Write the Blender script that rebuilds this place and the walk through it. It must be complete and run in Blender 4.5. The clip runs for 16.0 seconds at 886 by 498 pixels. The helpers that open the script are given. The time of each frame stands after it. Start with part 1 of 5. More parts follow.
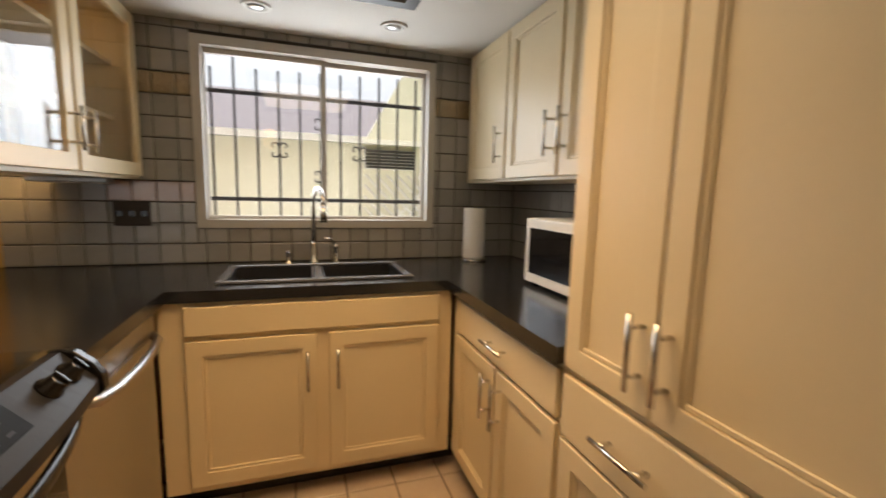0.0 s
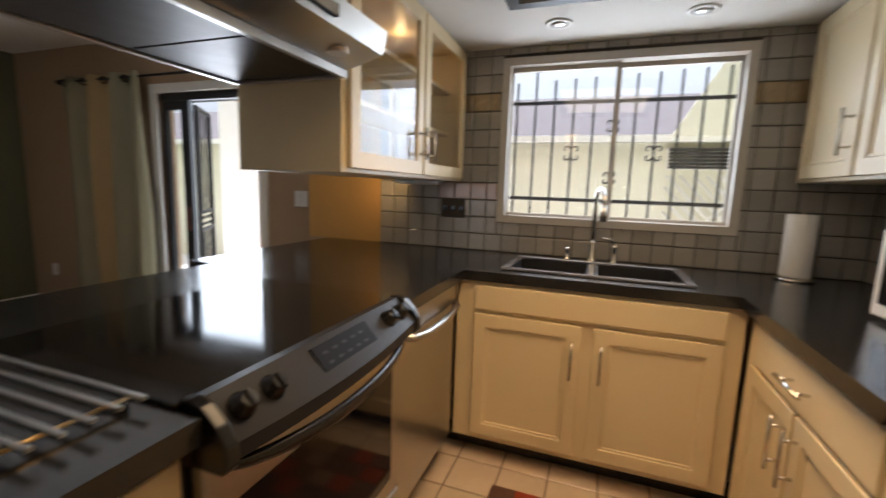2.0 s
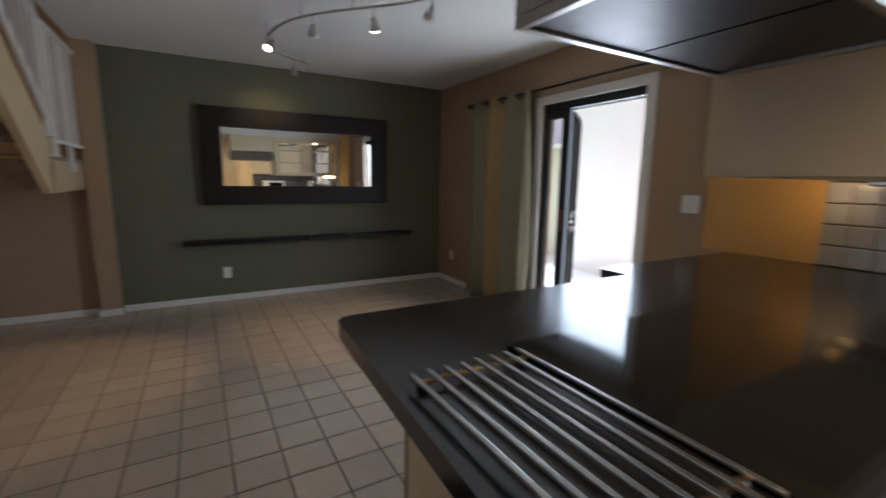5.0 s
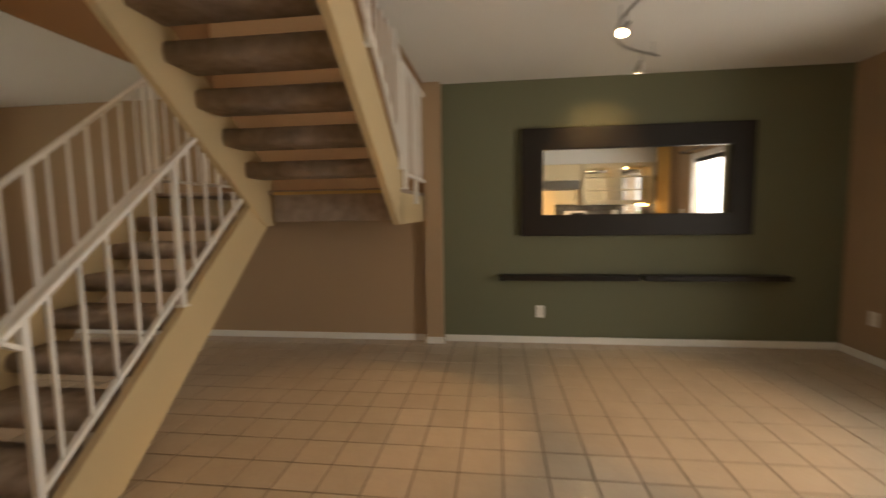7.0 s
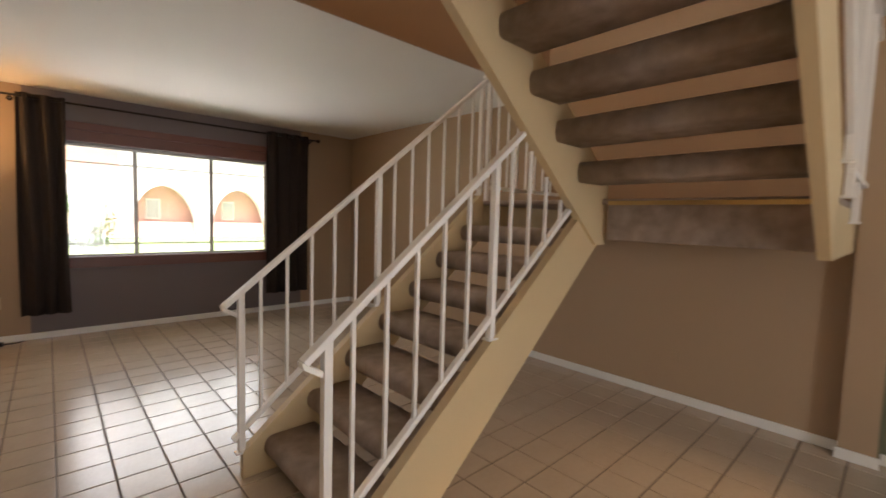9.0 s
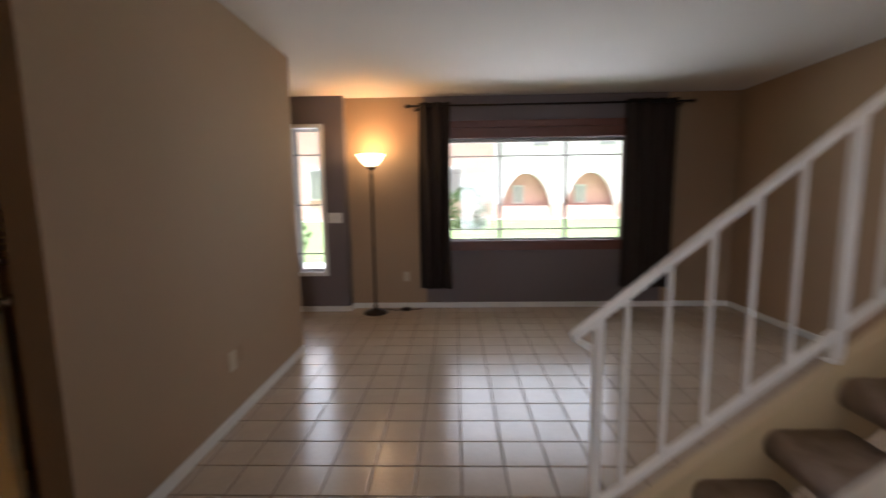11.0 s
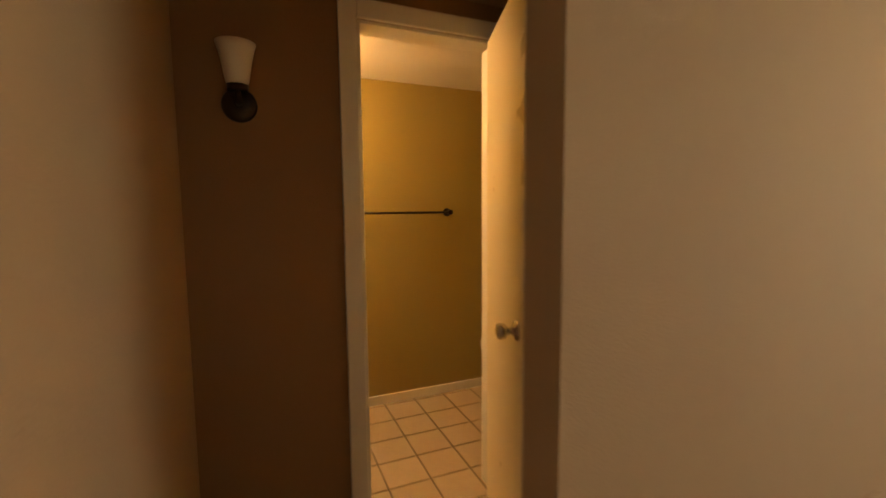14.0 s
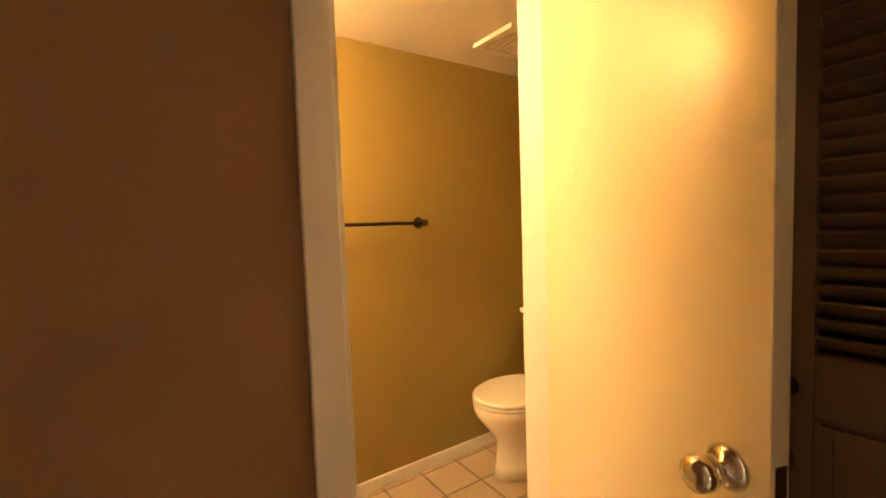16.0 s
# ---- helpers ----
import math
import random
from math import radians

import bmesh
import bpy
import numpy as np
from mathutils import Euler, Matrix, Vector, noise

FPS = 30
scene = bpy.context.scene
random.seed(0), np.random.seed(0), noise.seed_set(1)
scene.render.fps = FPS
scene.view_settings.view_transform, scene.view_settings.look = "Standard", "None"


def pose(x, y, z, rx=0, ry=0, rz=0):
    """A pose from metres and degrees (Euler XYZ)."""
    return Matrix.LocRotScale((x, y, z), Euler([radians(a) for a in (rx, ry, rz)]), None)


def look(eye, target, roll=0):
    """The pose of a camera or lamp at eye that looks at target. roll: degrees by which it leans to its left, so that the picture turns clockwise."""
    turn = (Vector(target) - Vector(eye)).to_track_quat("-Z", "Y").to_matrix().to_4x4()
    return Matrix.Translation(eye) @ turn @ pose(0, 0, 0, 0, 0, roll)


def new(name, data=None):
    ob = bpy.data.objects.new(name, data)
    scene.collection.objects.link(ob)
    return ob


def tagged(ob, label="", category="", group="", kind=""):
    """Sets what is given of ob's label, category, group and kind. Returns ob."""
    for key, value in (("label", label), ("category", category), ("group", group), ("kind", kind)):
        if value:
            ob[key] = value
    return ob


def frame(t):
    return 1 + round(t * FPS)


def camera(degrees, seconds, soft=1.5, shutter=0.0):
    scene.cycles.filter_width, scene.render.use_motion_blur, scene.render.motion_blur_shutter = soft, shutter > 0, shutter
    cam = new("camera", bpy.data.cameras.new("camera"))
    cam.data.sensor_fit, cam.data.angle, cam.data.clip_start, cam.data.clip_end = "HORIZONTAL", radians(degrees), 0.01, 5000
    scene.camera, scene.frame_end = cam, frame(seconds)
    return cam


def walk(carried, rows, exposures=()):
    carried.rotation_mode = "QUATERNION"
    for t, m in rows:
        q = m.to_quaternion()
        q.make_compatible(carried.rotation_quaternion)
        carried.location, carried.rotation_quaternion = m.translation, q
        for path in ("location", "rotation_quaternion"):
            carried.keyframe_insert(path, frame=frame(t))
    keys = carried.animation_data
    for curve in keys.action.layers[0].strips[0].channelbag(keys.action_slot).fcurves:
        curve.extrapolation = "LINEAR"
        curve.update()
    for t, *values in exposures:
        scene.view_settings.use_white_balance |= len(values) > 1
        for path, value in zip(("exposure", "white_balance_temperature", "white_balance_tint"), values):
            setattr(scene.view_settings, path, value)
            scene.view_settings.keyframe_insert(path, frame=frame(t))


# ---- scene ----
cam = camera(92.1, 16.0, shutter=0.6)
PATH = [
    (0, (0.661, 0.248, 1.294), (1.292, 2.128, 1.034), 1.5),
    (0.5, (0.737, 0.367, 1.3), (0.986, 2.338, 1.069), 0.6),
    (1, (0.769, 0.381, 1.312), (0.69, 2.369, 1.102), 0.2),
    (1.5, (0.77, 0.26, 1.299), (0.352, 2.198, 1.034), 1.4),
    (2, (0.745, 0.155, 1.281), (0.072, 2.017, 0.996), 1.9),
    (2.5, (0.696, 0.111, 1.276), (-0.255, 1.826, 0.887), 2.4),
    (3, (0.651, 0.064, 1.272), (-0.36, 1.731, 0.827), 3.6),
    (3.2, (0.635, 0.036, 1.276), (-0.4, 1.685, 0.819), 3.9),
    (5.3, (0.193, 0.008, 1.301), (-1.633, 0.764, 0.995), 1.2),
    (5.5, (0.123, 0.01, 1.302), (-1.764, 0.598, 0.994), 1.7),
    (6, (-0.084, -0.027, 1.293), (-2.045, 0.215, 0.984), 2.0),
    (6.5, (-0.374, -0.1, 1.281), (-2.359, -0.026, 1.05), -1.2),
    (7, (-0.617, -0.173, 1.252), (-2.594, -0.421, 1.074), -0.9),
    (7.5, (-0.868, -0.251, 1.281), (-2.695, -1.052, 1.128), 0.5),
    (8, (-1.062, -0.379, 1.274), (-2.72, -1.492, 1.167), 1.4),
    (8.2, (-1.114, -0.447, 1.272), (-2.708, -1.651, 1.186), 1.4),
    (10.3, (-1.475, -1.098, 1.309), (-2.214, -2.938, 1.046), -0.5),
    (10.5, (-1.485, -1.208, 1.294), (-2.049, -3.111, 1.05), -1),
    (11, (-1.481, -1.389, 1.31), (-1.423, -3.373, 1.063), -0.8),
    (11.5, (-1.445, -1.606, 1.276), (-0.924, -3.526, 1.066), -0.3),
    (12, (-1.375, -1.821, 1.289), (-0.552, -3.634, 1.095), -1.2),
    (12.5, (-1.320, -1.986, 1.294), (-0.060, -3.529, 1.121), -2.3),
    (13, (-1.245, -2.124, 1.307), (0.449, -3.171, 1.13), 0.5),
    (13.5, (-1.073, -2.173, 1.289), (0.741, -2.992, 1.092), 1.9),
    (14, (-0.794, -2.205, 1.3), (1.043, -2.975, 1.117), -0.5),
    (14.5, (-0.521, -2.252, 1.278), (1.382, -2.839, 1.087), -0.9),
    (15, (-0.267, -2.296, 1.299), (1.635, -2.896, 1.156), 2.1),
    (15.5, (-0.042, -2.274, 1.282), (1.727, -3.188, 1.102), 0),
    (16, (0.072, -2.266, 1.282), (1.725, -3.385, 1.157), -1.9),
]
EXPO = [
    (0, 0.95, 6200, 10), (1.0, 0.95, 6000, 10), (2.0, 0.95, 5700, 10), (2.5, 0.9, 5500, 10), (3.2, 0.8, 5500, 10), (5.3, 0.85, 5300, 10), (6.0, 0.65, 5300, 10),
    (6.5, 1.2, 6400, 10), (7.0, 1.65, 7500, 11), (7.5, 1.95, 7200, 12), (8.2, 2.15, 6800, 14), (10.3, 1.6, 5900, 14), (11.0, 1.55, 5700, 15), (12.0, 1.4, 5800, 15),
    (12.5, 1.3, 6100, 14), (13.0, 1.5, 6700, 12), (13.5, 1.65, 7600, 12), (14.0, 2.65, 8600, 12), (14.5, 3.1, 9000, 12), (15.0, 3.5, 9000, 12), (16.0, 3.8, 8000, 12)]
walk(cam, [(t, look(eye, target, roll)) for t, eye, target, roll in PATH], EXPO)

# ---- light ----
world = bpy.data.worlds.new("sky")
scene.world = world
world.use_nodes = True
wn = world.node_tree
sky = wn.nodes.new("ShaderNodeTexSky")
sky.sky_type, sky.sun_disc, sky.sun_elevation, sky.sun_rotation = "NISHITA", False, radians(77), radians(341)
sky.dust_density, sky.air_density = 7.0, 0.8
haze = wn.nodes.new("ShaderNodeHueSaturation")
haze.inputs["Saturation"].default_value = 0.06
wn.links.new(sky.outputs[0], haze.inputs["Color"])
wn.links.new(haze.outputs[0], wn.nodes["Background"].inputs[0])
wn.nodes["Background"].inputs[1].default_value = 0.15
sun = new("sun", bpy.data.lights.new("sun", "SUN"))
sun.data.energy, sun.data.angle, sun.data.color = 5.0, radians(8), (1, 0.95, 0.88)
sun.matrix_world = look((0, 0, 20), (1.5, -4.4, 0))


def area(name, eye, target, w, h, power, colour=(1, 1, 1)):
    ob = new(name, bpy.data.lights.new(name, "AREA"))
    ob.data.shape, ob.data.size, ob.data.size_y, ob.data.energy, ob.data.color = "RECTANGLE", w, h, power, colour
    ob.matrix_world = look(eye, target)
    return ob


def bulb(name, at, power, colour, radius=0.03):
    ob = new(name, bpy.data.lights.new(name, "POINT"))
    ob.data.energy, ob.data.color, ob.data.shadow_soft_size = power, colour, radius
    ob.location = at
    return ob


def spot(name, eye, target, power, colour, angle=50, blend=0.6):
    ob = new(name, bpy.data.lights.new(name, "SPOT"))
    ob.data.energy, ob.data.color, ob.data.spot_size, ob.data.spot_blend, ob.data.shadow_soft_size = power, colour, radians(angle), blend, 0.03
    ob.matrix_world = look(eye, target)
    return ob


WARM = (1.0, 0.62, 0.28)
DAY = (0.95, 0.98, 1.0)
area("daylight_slider", (-2.1, 2.86, 1.05), (-2.1, 0, 0.95), 1.0, 1.8, 15, DAY).data.spread = radians(150)
area("daylight_kitchen", (0.78, 2.86, 1.55), (0.78, 0, 1.4), 1.0, 0.75, 5.0, DAY).data.spread = radians(150)
area("daylight_front", (-2.37, -6.44, 1.36), (-2.37, 0, 1.2), 1.9, 1.1, 5.0, DAY).data.spread = radians(130)
area("daylight_entry", (0.18, -6.32, 1.3), (0.18, 0, 1.2), 0.33, 1.5, 1.6, DAY).data.spread = radians(140)
area("kitchen_light", (0.72, 1.34, 2.03), (0.72, 1.34, 0), 0.6, 1.1, 5.6, (1, 0.58, 0.24)).data.spread = radians(110)
# Unseen bulb, added to fill the sink fronts from the south.
bulb("kitchen_fill_light", (0.30, -1.00, 1.90), 0.5, (1, 0.66, 0.33), 0.09)
# Unseen bulb without a fixture, added to brighten the glass cabinet's inside.
bulb("cabinet_fill_light", (-0.26, 2.20, 2.00), 0.28, (1, 0.62, 0.26), 0.03)
area("under_cabinet_light", (-0.50, 2.42, 1.31), (-0.84, 2.64, 1.12), 0.30, 0.05, 0.35, (1, 0.58, 0.20))
spot("track_spot", (-3.84, 0.80, 2.20), (-4.63, 0.72, 1.78), 7, WARM, 62)
spot("track_spot_floor", (-2.22, 1.20, 2.19), (-3.3, 1.0, 0), 25, WARM, 46)
spot("track_spot_floor_b", (-3.14, 0.60, 2.19), (-3.0, -0.9, 0), 24, WARM, 46)
bulb("torchiere_light", (-0.57, -6.10, 1.82), 3.6, (1, 0.60, 0.25), 0.06)
bulb("bath_light", (1.50, -2.22, 1.95), 2.7, (1, 0.47, 0.09), 0.10)
bulb("stair_light", (-2.9, -2.2, 4.2), 3.5, WARM, 0.15)


# ---- materials ----
def material(name, colour, rough=0.5, metal=0.0, scale=6.0, var=0.10, bump=0.15, fine=90.0, coat=0.0, spec=0.5):
    m = bpy.data.materials.new(name)
    m.use_nodes = True
    nt = m.node_tree
    n, l = nt.nodes, nt.links
    b = n["Principled BSDF"]
    tc = n.new("ShaderNodeTexCoord")
    big = n.new("ShaderNodeTexNoise")
    big.inputs["Scale"].default_value, big.inputs["Detail"].default_value = scale, 4
    small = n.new("ShaderNodeTexNoise")
    small.inputs["Scale"].default_value, small.inputs["Detail"].default_value = fine, 3
    for t in (big, small):
        l.new(tc.outputs["Object"], t.inputs["Vector"])
    mix = n.new("ShaderNodeMixRGB")
    mix.inputs[1].default_value = (*[max(0, c * (1 - var)) for c in colour], 1)
    mix.inputs[2].default_value = (*[min(1, c * (1 + var)) for c in colour], 1)
    add = n.new("ShaderNodeMath")
    add.operation = "MULTIPLY_ADD"
    add.inputs[1].default_value = 0.35
    l.new(small.outputs[0], add.inputs[0])
    mul = n.new("ShaderNodeMath")
    mul.operation = "MULTIPLY"
    mul.inputs[1].default_value = 0.65
    l.new(big.outputs[0], mul.inputs[0])
    l.new(mul.outputs[0], add.inputs[2])
    l.new(add.outputs[0], mix.inputs[0])
    l.new(mix.outputs[0], b.inputs["Base Color"])
    rr = n.new("ShaderNodeMapRange")
    rr.inputs[3].default_value, rr.inputs[4].default_value = max(0.02, rough - 0.07), min(1, rough + 0.07)
    l.new(big.outputs[0], rr.inputs[0])
    l.new(rr.outputs[0], b.inputs["Roughness"])
    b.inputs["Metallic"].default_value = metal
    b.inputs["Specular IOR Level"].default_value = spec
    b.inputs["Coat Weight"].default_value = coat
    if bump:
        bp = n.new("ShaderNodeBump")
        bp.inputs["Strength"].default_value, bp.inputs["Distance"].default_value = bump, 0.004
        l.new(small.outputs[0], bp.inputs["Height"])
        l.new(bp.outputs[0], b.inputs["Normal"])
    return m


def random_tint(m, spread=0.12):
    """Each object of this material a little lighter or darker."""
    nt = m.node_tree
    n, l = nt.nodes, nt.links
    b = n["Principled BSDF"]
    src = b.inputs["Base Color"].links[0].from_socket
    info = n.new("ShaderNodeObjectInfo")
    mr = n.new("ShaderNodeMapRange")
    mr.inputs[3].default_value, mr.inputs[4].default_value = 1 - spread, 1 + spread
    l.new(info.outputs["Random"], mr.inputs[0])
    hsv = n.new("ShaderNodeHueSaturation")
    l.new(mr.outputs[0], hsv.inputs["Value"])
    l.new(src, hsv.inputs["Color"])
    l.new(hsv.outputs[0], b.inputs["Base Color"])
    return m


def glow(name, colour, strength):
    m = bpy.data.materials.new(name)
    m.use_nodes = True
    b = m.node_tree.nodes["Principled BSDF"]
    b.inputs["Base Color"].default_value = (*colour, 1)
    b.inputs["Emission Color"].default_value = (*colour, 1)
    b.inputs["Emission Strength"].default_value = strength
    return m


def glass(name, tint=(1, 1, 1), rough=0.0):
    """A thin pane: clear, with a faint mirror on it."""
    m = bpy.data.materials.new(name)
    m.use_nodes = True
    n, l = m.node_tree.nodes, m.node_tree.links
    n.remove(n["Principled BSDF"])
    tr = n.new("ShaderNodeBsdfTransparent")
    tr.inputs[0].default_value = (*tint, 1)
    gl = n.new("ShaderNodeBsdfGlossy")
    gl.inputs["Roughness"].default_value = rough
    lw = n.new("ShaderNodeLayerWeight")
    lw.inputs[0].default_value = 0.5
    pw = n.new("ShaderNodeMath")
    pw.operation = "POWER"
    pw.inputs[1].default_value = 4.0
    l.new(lw.outputs["Facing"], pw.inputs[0])
    fr = n.new("ShaderNodeMath")
    fr.operation = "MULTIPLY_ADD"
    fr.inputs[1].default_value, fr.inputs[2].default_value = 0.7, 0.04
    l.new(pw.outputs[0], fr.inputs[0])
    mx = n.new("ShaderNodeMixShader")
    l.new(fr.outputs[0], mx.inputs[0])
    l.new(tr.outputs[0], mx.inputs[1])
    l.new(gl.outputs[0], mx.inputs[2])
    l.new(mx.outputs[0], n["Material Output"].inputs[0])
    return m


M_TAN = material("tan_wall_paint", (0.37, 0.255, 0.155), 0.75, 0, 1.5, 0.05, 0.25, 160)
M_GREEN = material("olive_green_wall_paint", (0.135, 0.14, 0.085), 0.7, 0, 1.5, 0.05, 0.25, 160)
M_GREY = material("grey_brown_wall_paint", (0.16, 0.13, 0.125), 0.7, 0, 1.5, 0.05, 0.25, 160)
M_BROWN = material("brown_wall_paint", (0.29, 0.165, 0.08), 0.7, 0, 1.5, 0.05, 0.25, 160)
M_OLIVE = material("khaki_bathroom_paint", (0.34, 0.26, 0.085), 0.65, 0, 1.5, 0.05, 0.25, 160)
M_CEIL = material("white_ceiling_paint", (0.72, 0.70, 0.66), 0.9, 0, 2.0, 0.04, 0.6, 120)
M_TRIM = material("white_trim_paint", (0.75, 0.73, 0.68), 0.45, 0, 4, 0.05, 0.08, 60)
M_OCHRE = material("ochre_wall_colour", (0.52, 0.30, 0.08), 0.7, 0, 1.5, 0.05, 0.25, 160)
M_CAB = material("cream_cabinet_paint", (0.73, 0.61, 0.39), 0.38, 0, 3, 0.05, 0.06, 70)
M_COUNTER = material("black_laminate", (0.016, 0.016, 0.017), 0.17, 0, 25, 0.5, 0.05, 300, 0, 0.85)
M_GROUT = material("dark_grout", (0.045, 0.035, 0.028), 0.9, 0, 8, 0.2, 0.3, 200)
M_TILE = random_tint(material("glazed_grey_wall_tile", (0.29, 0.27, 0.24), 0.16, 0, 9, 0.12, 0.05, 60), 0.14)
M_PINK = random_tint(material("glazed_pink_wall_tile", (0.42, 0.30, 0.25), 0.16, 0, 9, 0.12, 0.05, 60), 0.1)
# Relief tile row; its warm golden glints are put into the bronze colour.
M_GLINT = random_tint(material("glint_toned_relief_tile", (0.30, 0.235, 0.15), 0.20, 0.6, 22, 0.35, 0.0, 60), 0.12)
bp = M_GLINT.node_tree.nodes.new("ShaderNodeBump")
bp.inputs["Strength"].default_value, bp.inputs["Distance"].default_value = 0.7, 0.012
M_GLINT.node_tree.links.new(M_GLINT.node_tree.nodes["Noise Texture"].outputs[0], bp.inputs["Height"])
M_GLINT.node_tree.links.new(bp.outputs[0], M_GLINT.node_tree.nodes["Principled BSDF"].inputs["Normal"])
M_WINTRIM = material("cream_window_paint", (0.46, 0.42, 0.36), 0.5, 0, 4, 0.06, 0.08, 60)
M_DISPLAY = material("dark_touch_glass", (0.006, 0.006, 0.007), 0.45, 0, 6, 0.2, 0.0, 150, 0, 0.08)
# Black rim and divider; the window's sheen is put into this grey.
M_RIM = material("sheen_grey_sink_rim", (0.10, 0.10, 0.105), 0.22, 0, 20, 0.2, 0.02, 300, 0, 0.9)
M_FLOOR = random_tint(material("beige_floor_tile", (0.52, 0.42, 0.32), 0.22, 0, 5, 0.14, 0.2, 40, 0, 0.9), 0.07)
M_FGROUT = material("floor_grout", (0.18, 0.14, 0.11), 0.95, 0, 8, 0.2, 0.3, 200)
M_STEEL = material("brushed_steel", (0.52, 0.51, 0.49), 0.30, 1.0, 3, 0.12, 0.06, 260)
M_CHROME = material("polished_nickel", (0.66, 0.63, 0.58), 0.16, 1.0, 3, 0.06, 0.0, 200)
M_RANGE = material("dark_stainless_steel", (0.022, 0.022, 0.024), 0.36, 0.0, 3, 0.12, 0.03, 260, 0, 0.12)
M_MAT = material("grey_mat_fabric", (0.20, 0.19, 0.18), 0.95, 0, 10, 0.25, 0.6, 300)
M_BRASS = material("worn_brass", (0.62, 0.44, 0.20), 0.30, 1.0, 8, 0.15, 0.05, 200)
M_BLACK = material("black_enamel", (0.012, 0.012, 0.013), 0.22, 0, 6, 0.3, 0.03, 150)
M_COOKTOP = material("black_ceramic_glass", (0.008, 0.008, 0.009), 0.06, 0, 6, 0.3, 0.0, 150)
M_SINK = material("black_composite_sink", (0.018, 0.018, 0.020), 0.45, 0, 20, 0.3, 0.1, 300)
M_IRON = material("black_wrought_iron", (0.02, 0.02, 0.022), 0.5, 0.2, 12, 0.3, 0.2, 150)
M_BRONZE = material("oil_rubbed_bronze", (0.030, 0.022, 0.018), 0.38, 0.7, 12, 0.3, 0.1, 150)
M_DARKWOOD = material("espresso_stained_wood", (0.014, 0.010, 0.008), 0.45, 0, 7, 0.35, 0.15, 80, 0, 0.3)
M_STRING = material("beige_stair_paint", (0.55, 0.42, 0.24), 0.5, 0, 3, 0.06, 0.1, 80)
M_RAIL = material("white_metal_paint", (0.76, 0.73, 0.68), 0.4, 0, 4, 0.05, 0.05, 60)
M_CARPET = material("brown_grey_carpet", (0.36, 0.285, 0.235), 1.0, 0, 13, 0.75, 1.0, 420, 0, 0.1)
M_CURTAIN = material("beige_curtain_fabric", (0.40, 0.33, 0.21), 0.9, 0, 4, 0.1, 0.4, 500, 0, 0.1)
M_CURTAIN_D = material("dark_brown_curtain_fabric", (0.045, 0.034, 0.028), 0.9, 0, 4, 0.2, 0.4, 500, 0, 0.1)
M_WHITE = material("white_plastic", (0.80, 0.78, 0.73), 0.35, 0, 6, 0.03, 0.02, 80)
M_ALU = material("dull_aluminium", (0.34, 0.31, 0.28), 0.4, 0.6, 5, 0.1, 0.05, 120)
M_ALMOND = material("almond_plastic", (0.52, 0.43, 0.30), 0.4, 0, 6, 0.04, 0.02, 80)
M_CERAMIC = material("white_ceramic", (0.82, 0.80, 0.74), 0.10, 0, 4, 0.02, 0.0, 80)
M_PAPER = material("paper_towel", (0.82, 0.80, 0.76), 0.95, 0, 12, 0.04, 0.6, 180)
M_GLASS = glass("clear_glass")


def striped(m, bands):
    """Upright woven bands across a cloth: (start, colour) along its x."""
    nt = m.node_tree
    n, l = nt.nodes, nt.links
    b = n["Principled BSDF"]
    src = b.inputs["Base Color"].links[0].from_socket
    sep = n.new("ShaderNodeSeparateXYZ")
    l.new(n["Texture Coordinate"].outputs["Object"], sep.inputs[0])
    mr = n.new("ShaderNodeMapRange")
    mr.inputs[1].default_value, mr.inputs[2].default_value = -0.5, 0.5
    l.new(sep.outputs[0], mr.inputs[0])
    ramp = n.new("ShaderNodeValToRGB")
    while len(ramp.color_ramp.elements) < len(bands):
        ramp.color_ramp.elements.new(0.5)
    for e, (at, colour) in zip(ramp.color_ramp.elements, bands):
        e.position, e.color = at, (*colour, 1)
    l.new(mr.outputs[0], ramp.inputs[0])
    mul = n.new("ShaderNodeMixRGB")
    mul.blend_type = "MULTIPLY"
    mul.inputs[0].default_value = 1.0
    l.new(src, mul.inputs[1])
    l.new(ramp.outputs[0], mul.inputs[2])
    l.new(mul.outputs[0], b.inputs["Base Color"])
    return m


GREYGREEN, TANBAND = (0.72, 0.80, 0.82), (1.0, 0.86, 0.66)
M_CURTAIN = striped(M_CURTAIN, ((0.0, GREYGREEN), (0.28, GREYGREEN), (0.31, TANBAND), (0.62, TANBAND), (0.65, GREYGREEN), (0.97, GREYGREEN)))
M_MIRROR = material("mirror_silver", (0.92, 0.92, 0.91), 0.0, 1.0, 3, 0.0, 0.0, 60)
M_MIRROR.node_tree.nodes["Map Range"].inputs[3].default_value = 0.005
M_MIRROR.node_tree.nodes["Map Range"].inputs[4].default_value = 0.02
M_LOUVER = material("brown_louver_paint", (0.30, 0.19, 0.11), 0.55, 0, 4, 0.1, 0.1, 60)
M_DOOR = material("ivory_door_paint", (0.78, 0.68, 0.48), 0.30, 0, 3, 0.04, 0.06, 50)
M_REDWOOD = material("red_brown_window_wood", (0.13, 0.045, 0.028), 0.45, 0, 6, 0.25, 0.15, 80)
M_STUCCO = material("cream_stucco", (0.72, 0.69, 0.55), 0.9, 0, 4, 0.08, 0.6, 60)
M_STUCCOW = material("white_stucco", (0.84, 0.81, 0.79), 0.9, 0, 4, 0.05, 0.5, 60)
M_ROOF = material("brown_roofing", (0.10, 0.085, 0.09), 0.9, 0, 6, 0.2, 0.6, 40)
M_BRICK = material("pale_red_brick_wall", (0.76, 0.48, 0.40), 0.9, 0, 5, 0.2, 0.6, 40)
